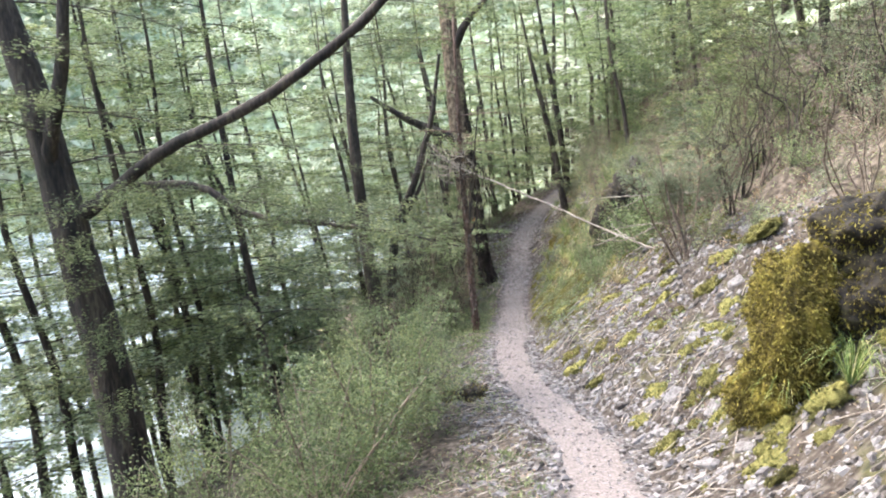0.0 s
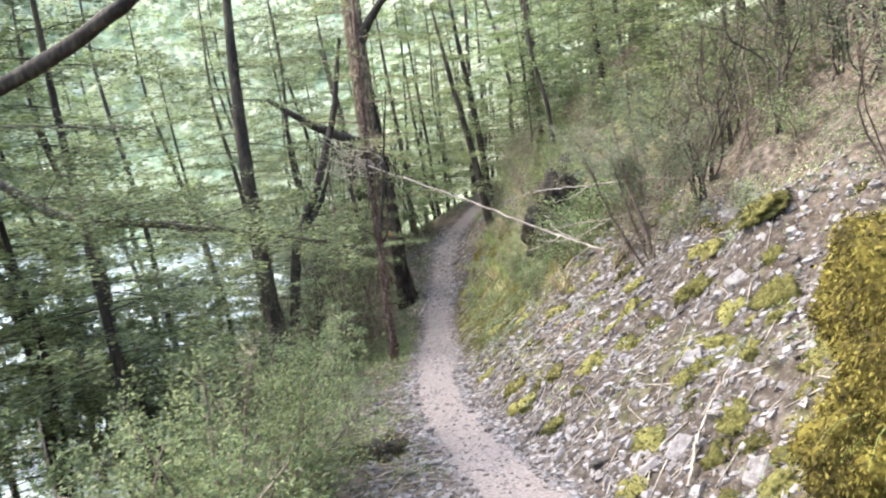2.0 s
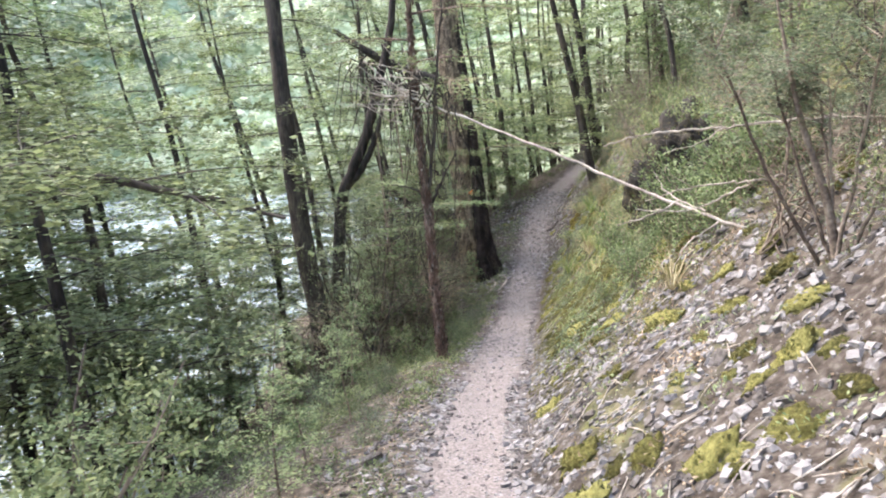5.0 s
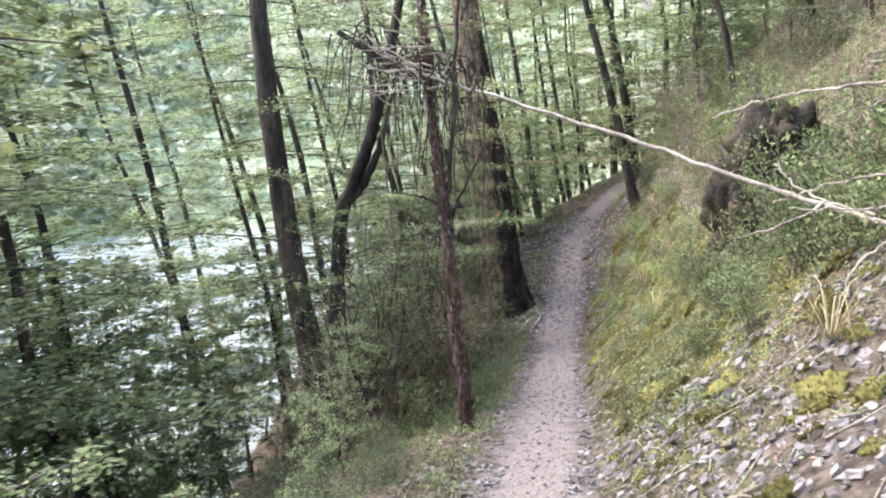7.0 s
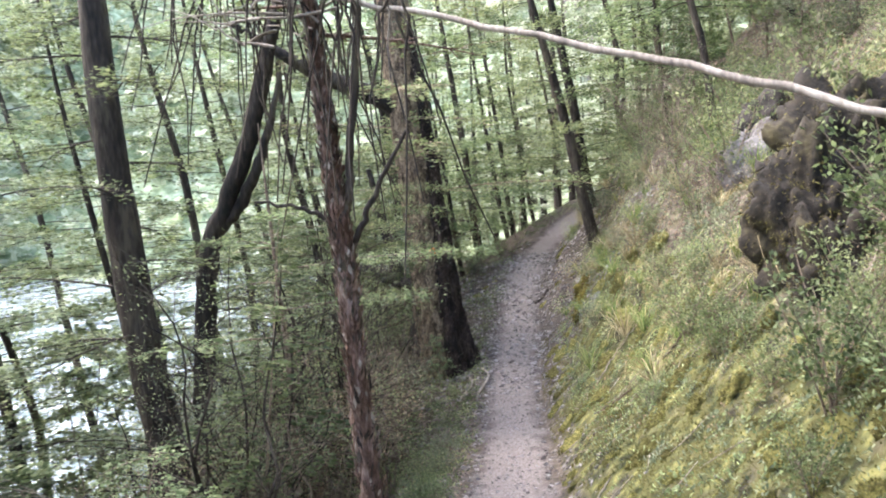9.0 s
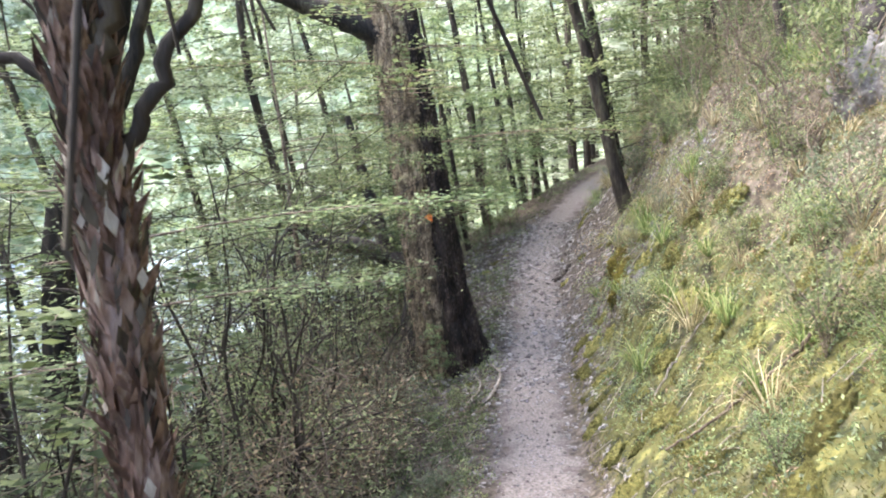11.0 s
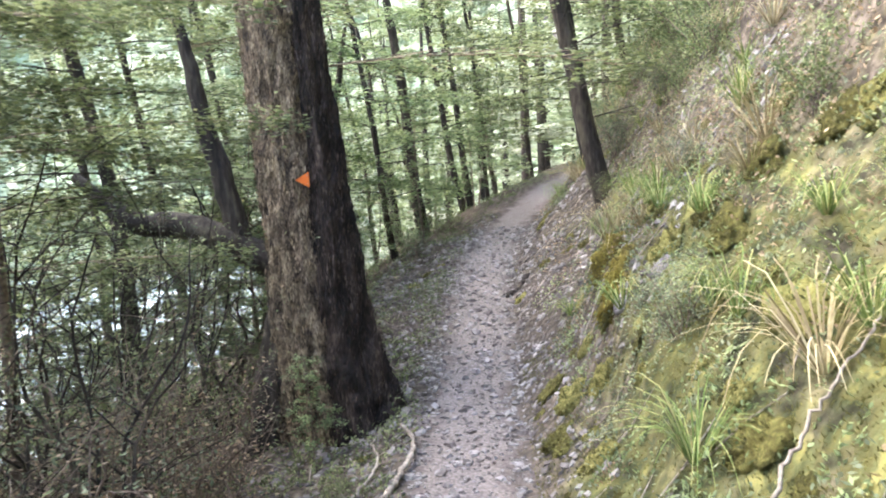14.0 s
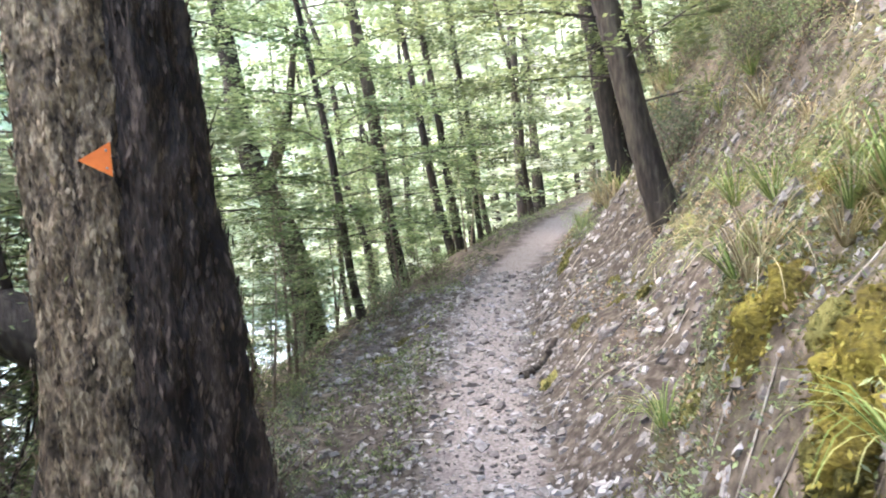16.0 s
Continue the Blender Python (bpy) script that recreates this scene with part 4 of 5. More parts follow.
    scatter(hill, [(5.9, 7.4), (5.8, 9.4), (5.6, 10.9), (4.6, 12.0), (6.6, 7.4), (5.6, 4.6), (6.2, 5.6)], "young beeches on the hillside", 6, 0.7, 1.0)
    scatter(bare, spots(16, 3, 8, 4, 24, 0.8, lambda x, y: 2.2 < side_of(x, y) < 4.5), "bare shrubs on the hillside", 12, 0.7, 1.1)
    scatter(far, [(-2.2, 0.6), (-3.0, 2.2), (-2.6, 3.6), (-4.2, 4.0), (-5.0, 1.4), (-3.0, -1.4), (3.6, 0.4), (4.4, 2.0), (3.8, -1.6), (-4.4, 5.8), (5.2, 3.2)], "bushes where the walk begins", 6, 0.6, 0.9, 0.1)
    scatter(dark, [(4.3, 9.3), (4.7, 8.3), (4.05, 10.3), (3.7, 9.9), (4.5, 7.3), (5.2, 9.8), (4.6, 10.9), (5.0, 9.0), (3.9, 11.2), (5.4, 8.0), (4.9, 6.4)], "dark shrubs on the hillside", 10, 0.7, 1.0)
    scatter(far, [(2.75, 13.4), (2.3, 13.2), (2.45, 16.1), (2.9, 16.5), (3.1, 12.8), (3.3, 17.4), (3.4, 18.9), (3.6, 20.0), (2.5, 12.6), (3.0, 14.1), (2.85, 15.5), (3.6, 13.9), (2.72, 14.5), (2.78, 15.0)], "low bushes on the mossy bank", 8, 0.25, 0.45, 0.05)
    scatter(low, spots(56, 2.2, 11, 11, 36, 0.55, lambda x, y: 1.25 < side_of(x, y) < 5.5 and not on_slip(x, y)), "low bushes on the hillside", 14, 0.4, 1.0, 0.08)
    scatter(hill, [(-2.9, 15.2), (-4.0, 14.6), (-3.0, 17.0), (-3.4, 19.2)], "young beeches below the trail", 5, 0.8, 1.15)
    scatter(hill[:2], [(-3.4, 16.2), (-4.4, 17.6), (-3.9, 20.4), (-5.0, 19.4), (-2.8, 21.2), (-4.9, 15.6), (-5.8, 17.2), (-4.3, 22.6)], "young beeches below the trail", 5, 1.0, 1.35)
    scatter(low, spots(36, 2.5, 8, 19.5, 33, 0.4, lambda x, y: 1.1 < side_of(x, y) < 3.4 and not on_slip(x, y)), "low bushes on the hillside", 16, 0.3, 0.7, 0.08)
    scatter(dark, [(-0.55, 15.0), (-0.7, 15.8), (-0.5, 16.7), (-1.0, 16.9), (-0.4, 17.9), (-0.8, 18.5), (-0.3, 19.4), (-1.3, 18.0), (-0.6, 20.1), (-1.0, 21.0), (-0.35, 20.9)], "dark shrubs below the trail", 4, 0.75, 1.0)
    scatter(low, spots(30, 3.5, 8, 22.5, 32, 0.4, lambda x, y: 1.6 < side_of(x, y) < 4.2 and not on_slip(x, y)), "low bushes on the hillside", 16, 0.5, 0.95, 0.08)
    scatter(hill, [(5.4, 26.4), (5.9, 24.6), (6.3, 28.2), (5.6, 30.6), (5.0, 23.4)], "young beeches on the hillside", 5, 0.7, 1.0)
    scatter(far[1:2], [(2.95, 12.9), (3.2, 13.4), (3.05, 12.3), (3.55, 12.8), (2.6, 13.6), (3.9, 13.4), (3.75, 12.2), (3.3, 14.0)], "bushes beside the dark rock", 8, 0.5, 0.75, 0.1)
    scatter(low, spots(16, 3, 7, 4, 11, 0.6, lambda x, y: 2.3 < side_of(x, y) < 5.0), "low bushes on the hillside", 14, 0.4, 0.9, 0.08)
    scatter(low, spots(40, -4, 2.5, 13, 30, 0.5, lambda x, y: -4 < side_of(x, y) < -1.2 and (x - 0.8) ** 2 + (y - 22.4) ** 2 > 0.9), "low bushes below the trail", 10, 0.4, 0.9, 0.08)
    scatter(hill, spots(14, -4, 1.5, 22.5, 31, 0.9, lambda x, y: -5 < side_of(x, y) < -2.0 and (x - 0.8) ** 2 + (y - 22.4) ** 2 > 1.5), "young beeches below the trail", 6, 0.6, 1.0)
    scatter(dark, [(-0.2, 17.0), (-0.7, 17.5), (0.0, 16.5), (-1.2, 17.3), (-0.3, 18.4), (-1.5, 18.6), (-0.9, 19.3), (0.05, 17.8), (-1.8, 17.6), (-0.5, 15.6), (-1.1, 15.9), (0.1, 19.2)], "dark shrubs below the trail", 6, 0.7, 1.0)
    scatter(brown, [(-0.1, 16.1), (-0.4, 16.9), (0.1, 17.4), (-0.8, 17.9), (-0.2, 18.0), (0.25, 18.8), (-0.6, 18.9), (-1.1, 18.4), (0.2, 19.7), (-0.3, 20.2), (-0.8, 16.3), (0.3, 20.7), (-0.5, 21.2), (0.0, 21.2), (-1.3, 16.6), (-1.4, 20.0)], "withered shrubs below the trail", 8, 0.75, 1.1)
    scatter(low, [(0.55, 16.6), (0.6, 17.2), (0.5, 17.9), (0.75, 17.6), (0.65, 16.1), (0.4, 15.4), (0.8, 18.5)], "low bushes below the trail", 8, 0.35, 0.6, 0.08)
    scatter(low, spots(40, -1, 1.5, 8, 21, 0.35, lambda x, y: -1.7 < side_of(x, y) < -0.75), "low bushes below the trail", 10, 0.22, 0.42, 0.06)
    scatter(hill, [(-1.4, 23.4), (-2.0, 24.6), (-1.0, 25.2), (-2.8, 25.6), (-0.4, 26.4), (-1.8, 26.6), (-0.6, 24.2), (-2.6, 23.4)], "young beeches below the trail", 5, 0.95, 1.2)
    scatter(dark, [(-0.4, 22.0), (-0.9, 22.7), (-0.3, 23.4), (-1.3, 22.1), (-0.7, 21.4)], "dark shrubs below the trail", 6, 0.8, 1.1)
    scatter(young, [(0.78, 21.72)], "saplings beside the great beech", 3, 0.55, 0.6)
    scatter(bare, [(0.1, 22.9), (-0.5, 22.6), (-0.9, 23.4), (0.2, 23.8), (-1.4, 22.9), (-0.1, 21.6), (-0.6, 21.5), (-1.8, 22.0)], "bare shrubs below the trail", 8, 0.8, 1.1)
    for o in near + far + young + bare + hill + dark + low + brown:
        drop_kind(o)


def overhanging_sapling():
    """A slim tree before the great beech, with wide flat sprays at eye height."""
    x, y = -0.5, 20.1
    z = z_at(x, y) - 0.1
    sp = []
    for p, d, ln in (((-0.5, 20.1, -0.55), (0.9, -0.2, 0.1), 1.5), ((-0.5, 20.1, -0.35), (0.2, -1, 0.1), 1.2), ((-0.5, 20.1, -0.2), (-0.9, -0.4, 0.1), 1.3), ((-0.5, 20.1, 0.1), (0.8, 0.5, 0.1), 1.2), ((-0.5, 20.1, -0.9), (0.9, -0.5, 0.15), 1.0),
                     ((-0.5, 20.1, 0.3), (-0.5, -0.9, 0.2), 1.4), ((-0.5, 20.1, 0.6), (0.7, -0.7, 0.2), 1.3), ((-0.5, 20.1, -1.2), (0.8, 0.3, 0.1), 1.2), ((-0.5, 20.1, 0.0), (0.95, -0.4, 0.05), 1.5), ((-0.5, 20.1, -0.1), (0.6, -0.9, 0.0), 1.4), ((-0.5, 20.1, 0.2), (0.9, 0.0, 0.1), 1.5), ((-0.5, 20.1, -0.45), (0.75, -0.7, 0.1), 1.3),
                     ((-0.5, 20.1, -0.62), (0.85, -0.6, 0.02), 1.3), ((-0.5, 20.1, -0.5), (0.4, -0.9, 0.05), 1.2), ((-0.5, 20.1, -0.3), (-0.3, -0.95, 0.02), 1.3), ((-0.5, 20.1, -0.15), (0.65, -0.75, 0.05), 1.4), ((-0.5, 20.1, -0.7), (-0.6, -0.8, 0.05), 1.2)):
        sp.append((p, d, ln, int(1300 * ln), 0.03, 0.42, 0.12, True, 0.006, 2, 0.035))
    tree("sapling", [(x, y, z), (x + 0.03, y, -1.2), (x, y, 0), (x - 0.1, y, 1.6)], [0.03, 0.026, 0.02, 0.008], twig_brown, "slim sapling with wide flat sprays before the great beech", "", sprays=sp, leaf_mat=leaf_beech, sides=7, rows=14, category="sapling")


def leaning_sapling():
    """A thin sapling that holds a pale flat spray over the trail."""
    x, y = -0.35, 15.9
    z = z_at(x, y) - 0.1
    sp = [((x, y, -0.4), (1, -0.15, 0.14), 1.6, 1500, 0.028, 0.3, 0.1, True, 0.006, 2, 0.02), ((x, y, -0.7), (0.9, 0.2, 0.1), 1.1, 900, 0.028, 0.35, 0.1, True, 0.006, 2, 0.02), ((x, y, 0.0), (0.3, -0.9, 0.1), 1.0, 800, 0.028, 0.35, 0.1, True, 0.006, 2, 0.02),
          ((x, y, -0.9), (-0.8, -0.4, 0.1), 1.1, 900, 0.028, 0.35, 0.1, True, 0.006, 2, 0.02), ((x, y, -0.2), (-0.7, 0.6, 0.1), 1.0, 800, 0.028, 0.35, 0.1, True, 0.006, 2, 0.02)]
    tree("sapling", [(x, y, z), (x + 0.04, y, -1.4), (x, y, -0.4), (x - 0.05, y, 0.7)], [0.025, 0.022, 0.016, 0.006], twig_brown, "thin sapling holding a pale flat spray over the trail", "", sprays=sp, leaf_mat=leaf_fresh, sides=7, rows=14, category="sapling")


hillside_shrub()
undergrowth()
leaning_sapling()
overhanging_sapling()

# ---------------------------------------------------------------- rocks, stones and moss


def outcrop(x, y, z, pieces, mat, label, coat=None, shoots=0, crag=0.11):
    """An outcrop made of several leaning blocks."""
    thing = tagged(new("rock_outcrop"), label, "rock")
    thing.location = (x, y, z)
    for k, (dx, dy, dz, radii, turn, seed, lump) in enumerate(pieces):
        ob = new("boulder", mesh_of("boulder", blob(radii, 5, lump, seed, 1.6, 0.9, crag), mat))
        ob.parent = thing
        ob.matrix_basis = pose(dx, dy, dz, 0, 8 * (k % 3) - 8, turn)
        if shoots:
            co = np.array([v.co[:] for v in ob.data.vertices])
            no = np.array([v.normal[:] for v in ob.data.vertices])
            pick = rng.integers(0, len(co), shoots)
            b = Build()
            hang = no[pick] * 0.6 + np.array([0, 0, -0.5]) + jitter(shoots, 0.35)
            ln = rng.uniform(0.012, 0.038, shoots)
            b.leaves(co[pick] + no[pick] * 0.012 + jitter(shoots, 0.012), hang, no[pick] + jitter(shoots, 0.5), ln, ln * 0.4)
            fur = tagged(new("moss_coat", b.mesh("moss_coat", coat)), kind="stuff")
            fur.parent = ob
    return thing


coat_gold = material("golden_moss_shoots", [(0.045, 0.036, 0.008), (0.12, 0.098, 0.018), (0.22, 0.19, 0.04)], bump=0, island=0.4, through_light=0.2, scale=2)
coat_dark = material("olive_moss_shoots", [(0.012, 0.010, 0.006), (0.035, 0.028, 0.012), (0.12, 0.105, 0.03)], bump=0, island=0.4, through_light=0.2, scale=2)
outcrop(2.2, 4.83, -0.38, [(0, 0, 0.55, (0.24, 0.3, 0.55), 10, 3, 0.16), (0.02, 0.1, 0.2, (0.3, 0.36, 0.36), 70, 4, 0.25), (0.14, 0.25, 0.75, (0.28, 0.34, 0.4), 30, 5, 0.25)], mossy_rock_mat,
        "upright outcrop thick with golden moss above the trail", coat_gold, 9000)
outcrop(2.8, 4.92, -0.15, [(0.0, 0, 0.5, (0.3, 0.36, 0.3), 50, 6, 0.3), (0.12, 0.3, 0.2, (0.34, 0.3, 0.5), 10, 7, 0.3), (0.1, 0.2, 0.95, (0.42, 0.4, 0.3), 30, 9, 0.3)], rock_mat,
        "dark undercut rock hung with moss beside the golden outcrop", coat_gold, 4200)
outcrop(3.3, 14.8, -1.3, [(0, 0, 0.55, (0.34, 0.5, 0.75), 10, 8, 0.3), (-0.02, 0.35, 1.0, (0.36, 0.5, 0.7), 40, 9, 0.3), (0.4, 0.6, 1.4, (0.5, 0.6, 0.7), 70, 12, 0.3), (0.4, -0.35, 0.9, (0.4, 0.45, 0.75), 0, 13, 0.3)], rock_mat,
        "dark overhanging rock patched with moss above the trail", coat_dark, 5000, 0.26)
outcrop(3.55, 22.3, -1.95, [(0.05, 0.35, 0.35, (0.3, 0.42, 0.5), 10, 15, 0.28), (-0.12, -0.3, 0.3, (0.34, 0.5, 0.46), 50, 16, 0.28), (-0.28, -0.95, 0.2, (0.36, 0.46, 0.42), 90, 17, 0.28), (0.25, -0.1, 0.7, (0.4, 0.6, 0.35), 20, 18, 0.28)], mossy_rock_mat, "bank of golden moss with dry grass hanging over it", coat_gold, 6500)
outcrop(4.35, 18.3, -0.7, [(0, 0, 0.7, (0.4, 0.5, 0.7), 10, 21, 0.3), (0.3, 0.5, 1.0, (0.5, 0.5, 0.7), 50, 22, 0.3), (-0.1, -0.5, 0.3, (0.4, 0.4, 0.5), 90, 23, 0.3)], stone_mat, "pale rock face with patches of moss on the hillside", coat_gold, 900)


moss_shoots = material("moss_shoots", [(0.04, 0.04, 0.013), (0.10, 0.096, 0.029), (0.19, 0.183, 0.062)], bump=0, island=0.16, through_light=0.25, scale=1.2)


def ground_cover():
    """Small plants, dry fern and moss shoots in patches on both sides of the trail."""
    for name, mat, label, kind, count, size, seed_side in (("moss_plants", moss_shoots, "shaggy yellow-green moss plants on the bank", "moss", 2300, 0.018, 1), ("ground_plants", leaf_grey, "low grey-green plants in patches on the bank", "plants", 1700, 0.03, 1), ("fresh_plants", leaf_fresh, "low fresh green plants on the bank", "plants", 1700, 0.03, 1),
                                                           ("dry_plants", leaf_dead, "dry brown fern and grass remains on the slope", "dry plants", 1300, 0.034, 1), ("bank_plants", leaf_beech, "low green plants below the trail", "plants", 2000, 0.032, -1)):
        b = Build()
        y = np.where(rng.uniform(0, 1, count) < 0.6, rng.uniform(4, 34, count), rng.uniform(12, 26, count))
        d = (0.75 + 5 * rng.uniform(0, 1, count) ** 1.3) if seed_side > 0 else -(0.5 + 3.2 * rng.uniform(0, 1, count) ** 1.3)
        bare = (y < 11.5) & (d > 0) & (d < 2.3) & (rng.uniform(0, 1, count) < 0.8)
        bare |= (y > 22.9) & (y < 28) & (d > 0) & (d < 1.6) & (rng.uniform(0, 1, count) < 0.9)
        if mat is not moss_shoots:
            bare |= (y > 12) & (y < 22) & (d > 0) & (d < 1.5) & (rng.uniform(0, 1, count) < (0.93 if mat is leaf_dead else 0.4))
        y, d = y[~bare], d[~bare]
        x = trail_x(y) + d
        per = 34
        r = rng.uniform(0.06, 0.26, len(x)) * (1 + 0.35 * np.clip(np.abs(d) - 1.5, 0, 2))
        az = rng.uniform(0, 6.28, (len(x), per))
        rr = r[:, None] * np.sqrt(rng.uniform(0, 1, (len(x), per)))
        px, py = x[:, None] + rr * np.cos(az), y[:, None] + rr * np.sin(az)
        pz = ground_z(px, py) + rng.uniform(0, 1, (len(x), per)) * (r * 0.9)[:, None] * (1.1 - rr / (r[:, None] + 1e-6)) + 0.01
        c = np.stack([px, py, pz], -1).reshape(-1, 3)
        n = len(c)
        out = np.stack([np.cos(az), np.sin(az), 0.7 + 0 * az], -1).reshape(-1, 3)
        b.leaves(c, out + jitter(n, 0.5), np.array([0, 0, 1.0]) + jitter(n, 0.6), size * rng.uniform(0.6, 1.5, n), size * rng.uniform(0.25, 0.6, n))
        tagged(new(name, b.mesh(name, mat)), label, kind, kind="stuff")


ground_cover()

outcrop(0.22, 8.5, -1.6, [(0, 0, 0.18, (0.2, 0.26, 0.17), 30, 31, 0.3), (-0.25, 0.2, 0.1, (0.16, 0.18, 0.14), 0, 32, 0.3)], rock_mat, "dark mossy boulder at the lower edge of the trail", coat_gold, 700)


def slabs(b, x, y, size, flat, sink=0.25):
    """Angular stone chips lying on the slope: boxes with shifted corners."""
    n = len(x)
    z = ground_z(x, y)
    e = 0.05
    normal = np.stack([-(ground_z(x + e, y) - ground_z(x - e, y)) / (2 * e), -(ground_z(x, y + e) - ground_z(x, y - e)) / (2 * e), np.ones(n)], 1)
    normal += jitter(n, 0.28)
    normal /= np.linalg.norm(normal, axis=1)[:, None]
    a = np.cross(normal, jitter(n, 1))
    a /= np.linalg.norm(a, axis=1)[:, None]
    c = np.cross(normal, a)
    box = np.array([[-1, -1, -1], [1, -1, -1], [1, 1, -1], [-1, 1, -1], [-1, -1, 1], [1, -1, 1], [1, 1, 1], [-1, 1, 1]], float) * 0.5
    v = box[None] * (1 + rng.uniform(-0.45, 0.25, (n, 8, 3)))
    v[:, 4:, :2] *= 0.8
    dims = np.stack([size, size * rng.uniform(0.5, 0.9, n), size * flat * rng.uniform(0.6, 1.5, n)], 1)
    v = v * dims[:, None, :]
    w = v[..., 0:1] * a[:, None] + v[..., 1:2] * c[:, None] + v[..., 2:3] * normal[:, None]
    w += np.stack([x, y, z + dims[:, 2] * (0.5 - sink)], 1)[:, None]
    f = np.array([[3, 2, 1, 0], [4, 5, 6, 7], [0, 1, 5, 4], [1, 2, 6, 5], [2, 3, 7, 6], [3, 0, 4, 7]])
    b.add(w.reshape(-1, 3), (f[None] + 8 * np.arange(n)[:, None, None]).reshape(-1, 4))


def stone_kinds():
    out = []
    for k in range(10):
        bm = bmesh.new()
        bmesh.ops.create_cube(bm, size=1)
        for v in bm.verts:
            v.co = Vector((v.co.x * rng.uniform(0.6, 1.2), v.co.y * rng.uniform(0.45, 0.9), v.co.z * rng.uniform(0.25, 0.5)))
        bmesh.ops.bevel(bm, geom=list(bm.edges), offset=0.06, segments=1, affect="EDGES")
        out.append(mesh_of("stone", bm, stone_mat, False))
    return out


def on_ground(ob, x, y, s, tilt, sink):
    e = 0.06
    n = Vector((-(z_at(x + e, y) - z_at(x - e, y)) / (2 * e), -(z_at(x, y + e) - z_at(x, y - e)) / (2 * e), 1)).normalized()
    n = (n + Vector(rng.normal(0, tilt, 3))).normalized()
    q = n.to_track_quat("Z", "Y").to_matrix().to_4x4()
    ob.matrix_basis = Matrix.Translation((x, y, z_at(x, y) - sink * s)) @ q @ pose(0, 0, 0, 0, 0, rng.uniform(0, 360)) @ Matrix.Diagonal((s, s, s, 1))


def scree():
    """Broken schist: the larger stones singly, the small ones joined."""
    kinds = stone_kinds()
    for k in range(300):
        if k < 190:
            y = rng.uniform(3.2, 12.5)
            d = 0.35 + 2.4 * rng.uniform(0, 1) ** 1.2
        elif k < 255:
            y = rng.uniform(20, 29)
            d = rng.choice([-1, 1]) * rng.uniform(0.4, 1.6)
        else:
            y = rng.uniform(3, 13)
            d = -rng.uniform(0.3, 0.95)
        s = 0.06 + 0.15 * rng.uniform(0, 1) ** 2.8
        ob = new("stone", kinds[k % 10])
        ob.parent = ground
        on_ground(ob, float(trail_x(y)) + d, y, s, 0.2, 0.05)
    b = Build()
    n = 19000
    y = rng.uniform(2.5, 12.8, n)
    d = np.where(rng.uniform(0, 1, n) < 0.86, 0.22 + 2.7 * rng.uniform(0, 1, n) ** 1.1, -0.25 - 0.8 * rng.uniform(0, 1, n) ** 1.6)
    slabs(b, trail_x(y) + d, y, 0.012 + 0.075 * rng.uniform(0, 1, n) ** 3.4, 0.34)
    ob = new("scree", b.mesh("scree", stone_mat, False))
    tagged(ob, "loose grey schist fragments on the slope", "scree", kind="stuff")
    b = Build()
    n = 7500
    y = 20.5 + 8.5 * rng.uniform(0, 1, n) ** 0.9
    d = -1.6 + 3.8 * rng.uniform(0, 1, n)
    slabs(b, trail_x(y) + d, y, 0.015 + 0.075 * rng.uniform(0, 1, n) ** 2.6, 0.32)
    n = 4600
    y = rng.uniform(1.5, 30, n)
    d = rng.choice([-1.0, 1.0], n) * (0.3 + np.abs(rng.normal(0, 0.22, n)))
    slabs(b, trail_x(y) + d, y, 0.015 + 0.05 * rng.uniform(0, 1, n) ** 2, 0.35)
    tagged(new("stone_chips", b.mesh("stone_chips", chip_mat, False)), "pale grey stone chips along the trail edges", "stones", kind="stuff")
    g = Build()
    n = 9000
    y = 1.5 + 26 * rng.uniform(0, 1, n)
    d = rng.normal(0, 0.28, n)
    slabs(g, trail_x(y) + d, y, 0.008 + 0.028 * rng.uniform(0, 1, n) ** 2.5, 0.4, 0.35)
    tagged(new("gravel", g.mesh("gravel", chip_mat, False)), "small pale stone chips trodden into the trail", "gravel", kind="stuff")


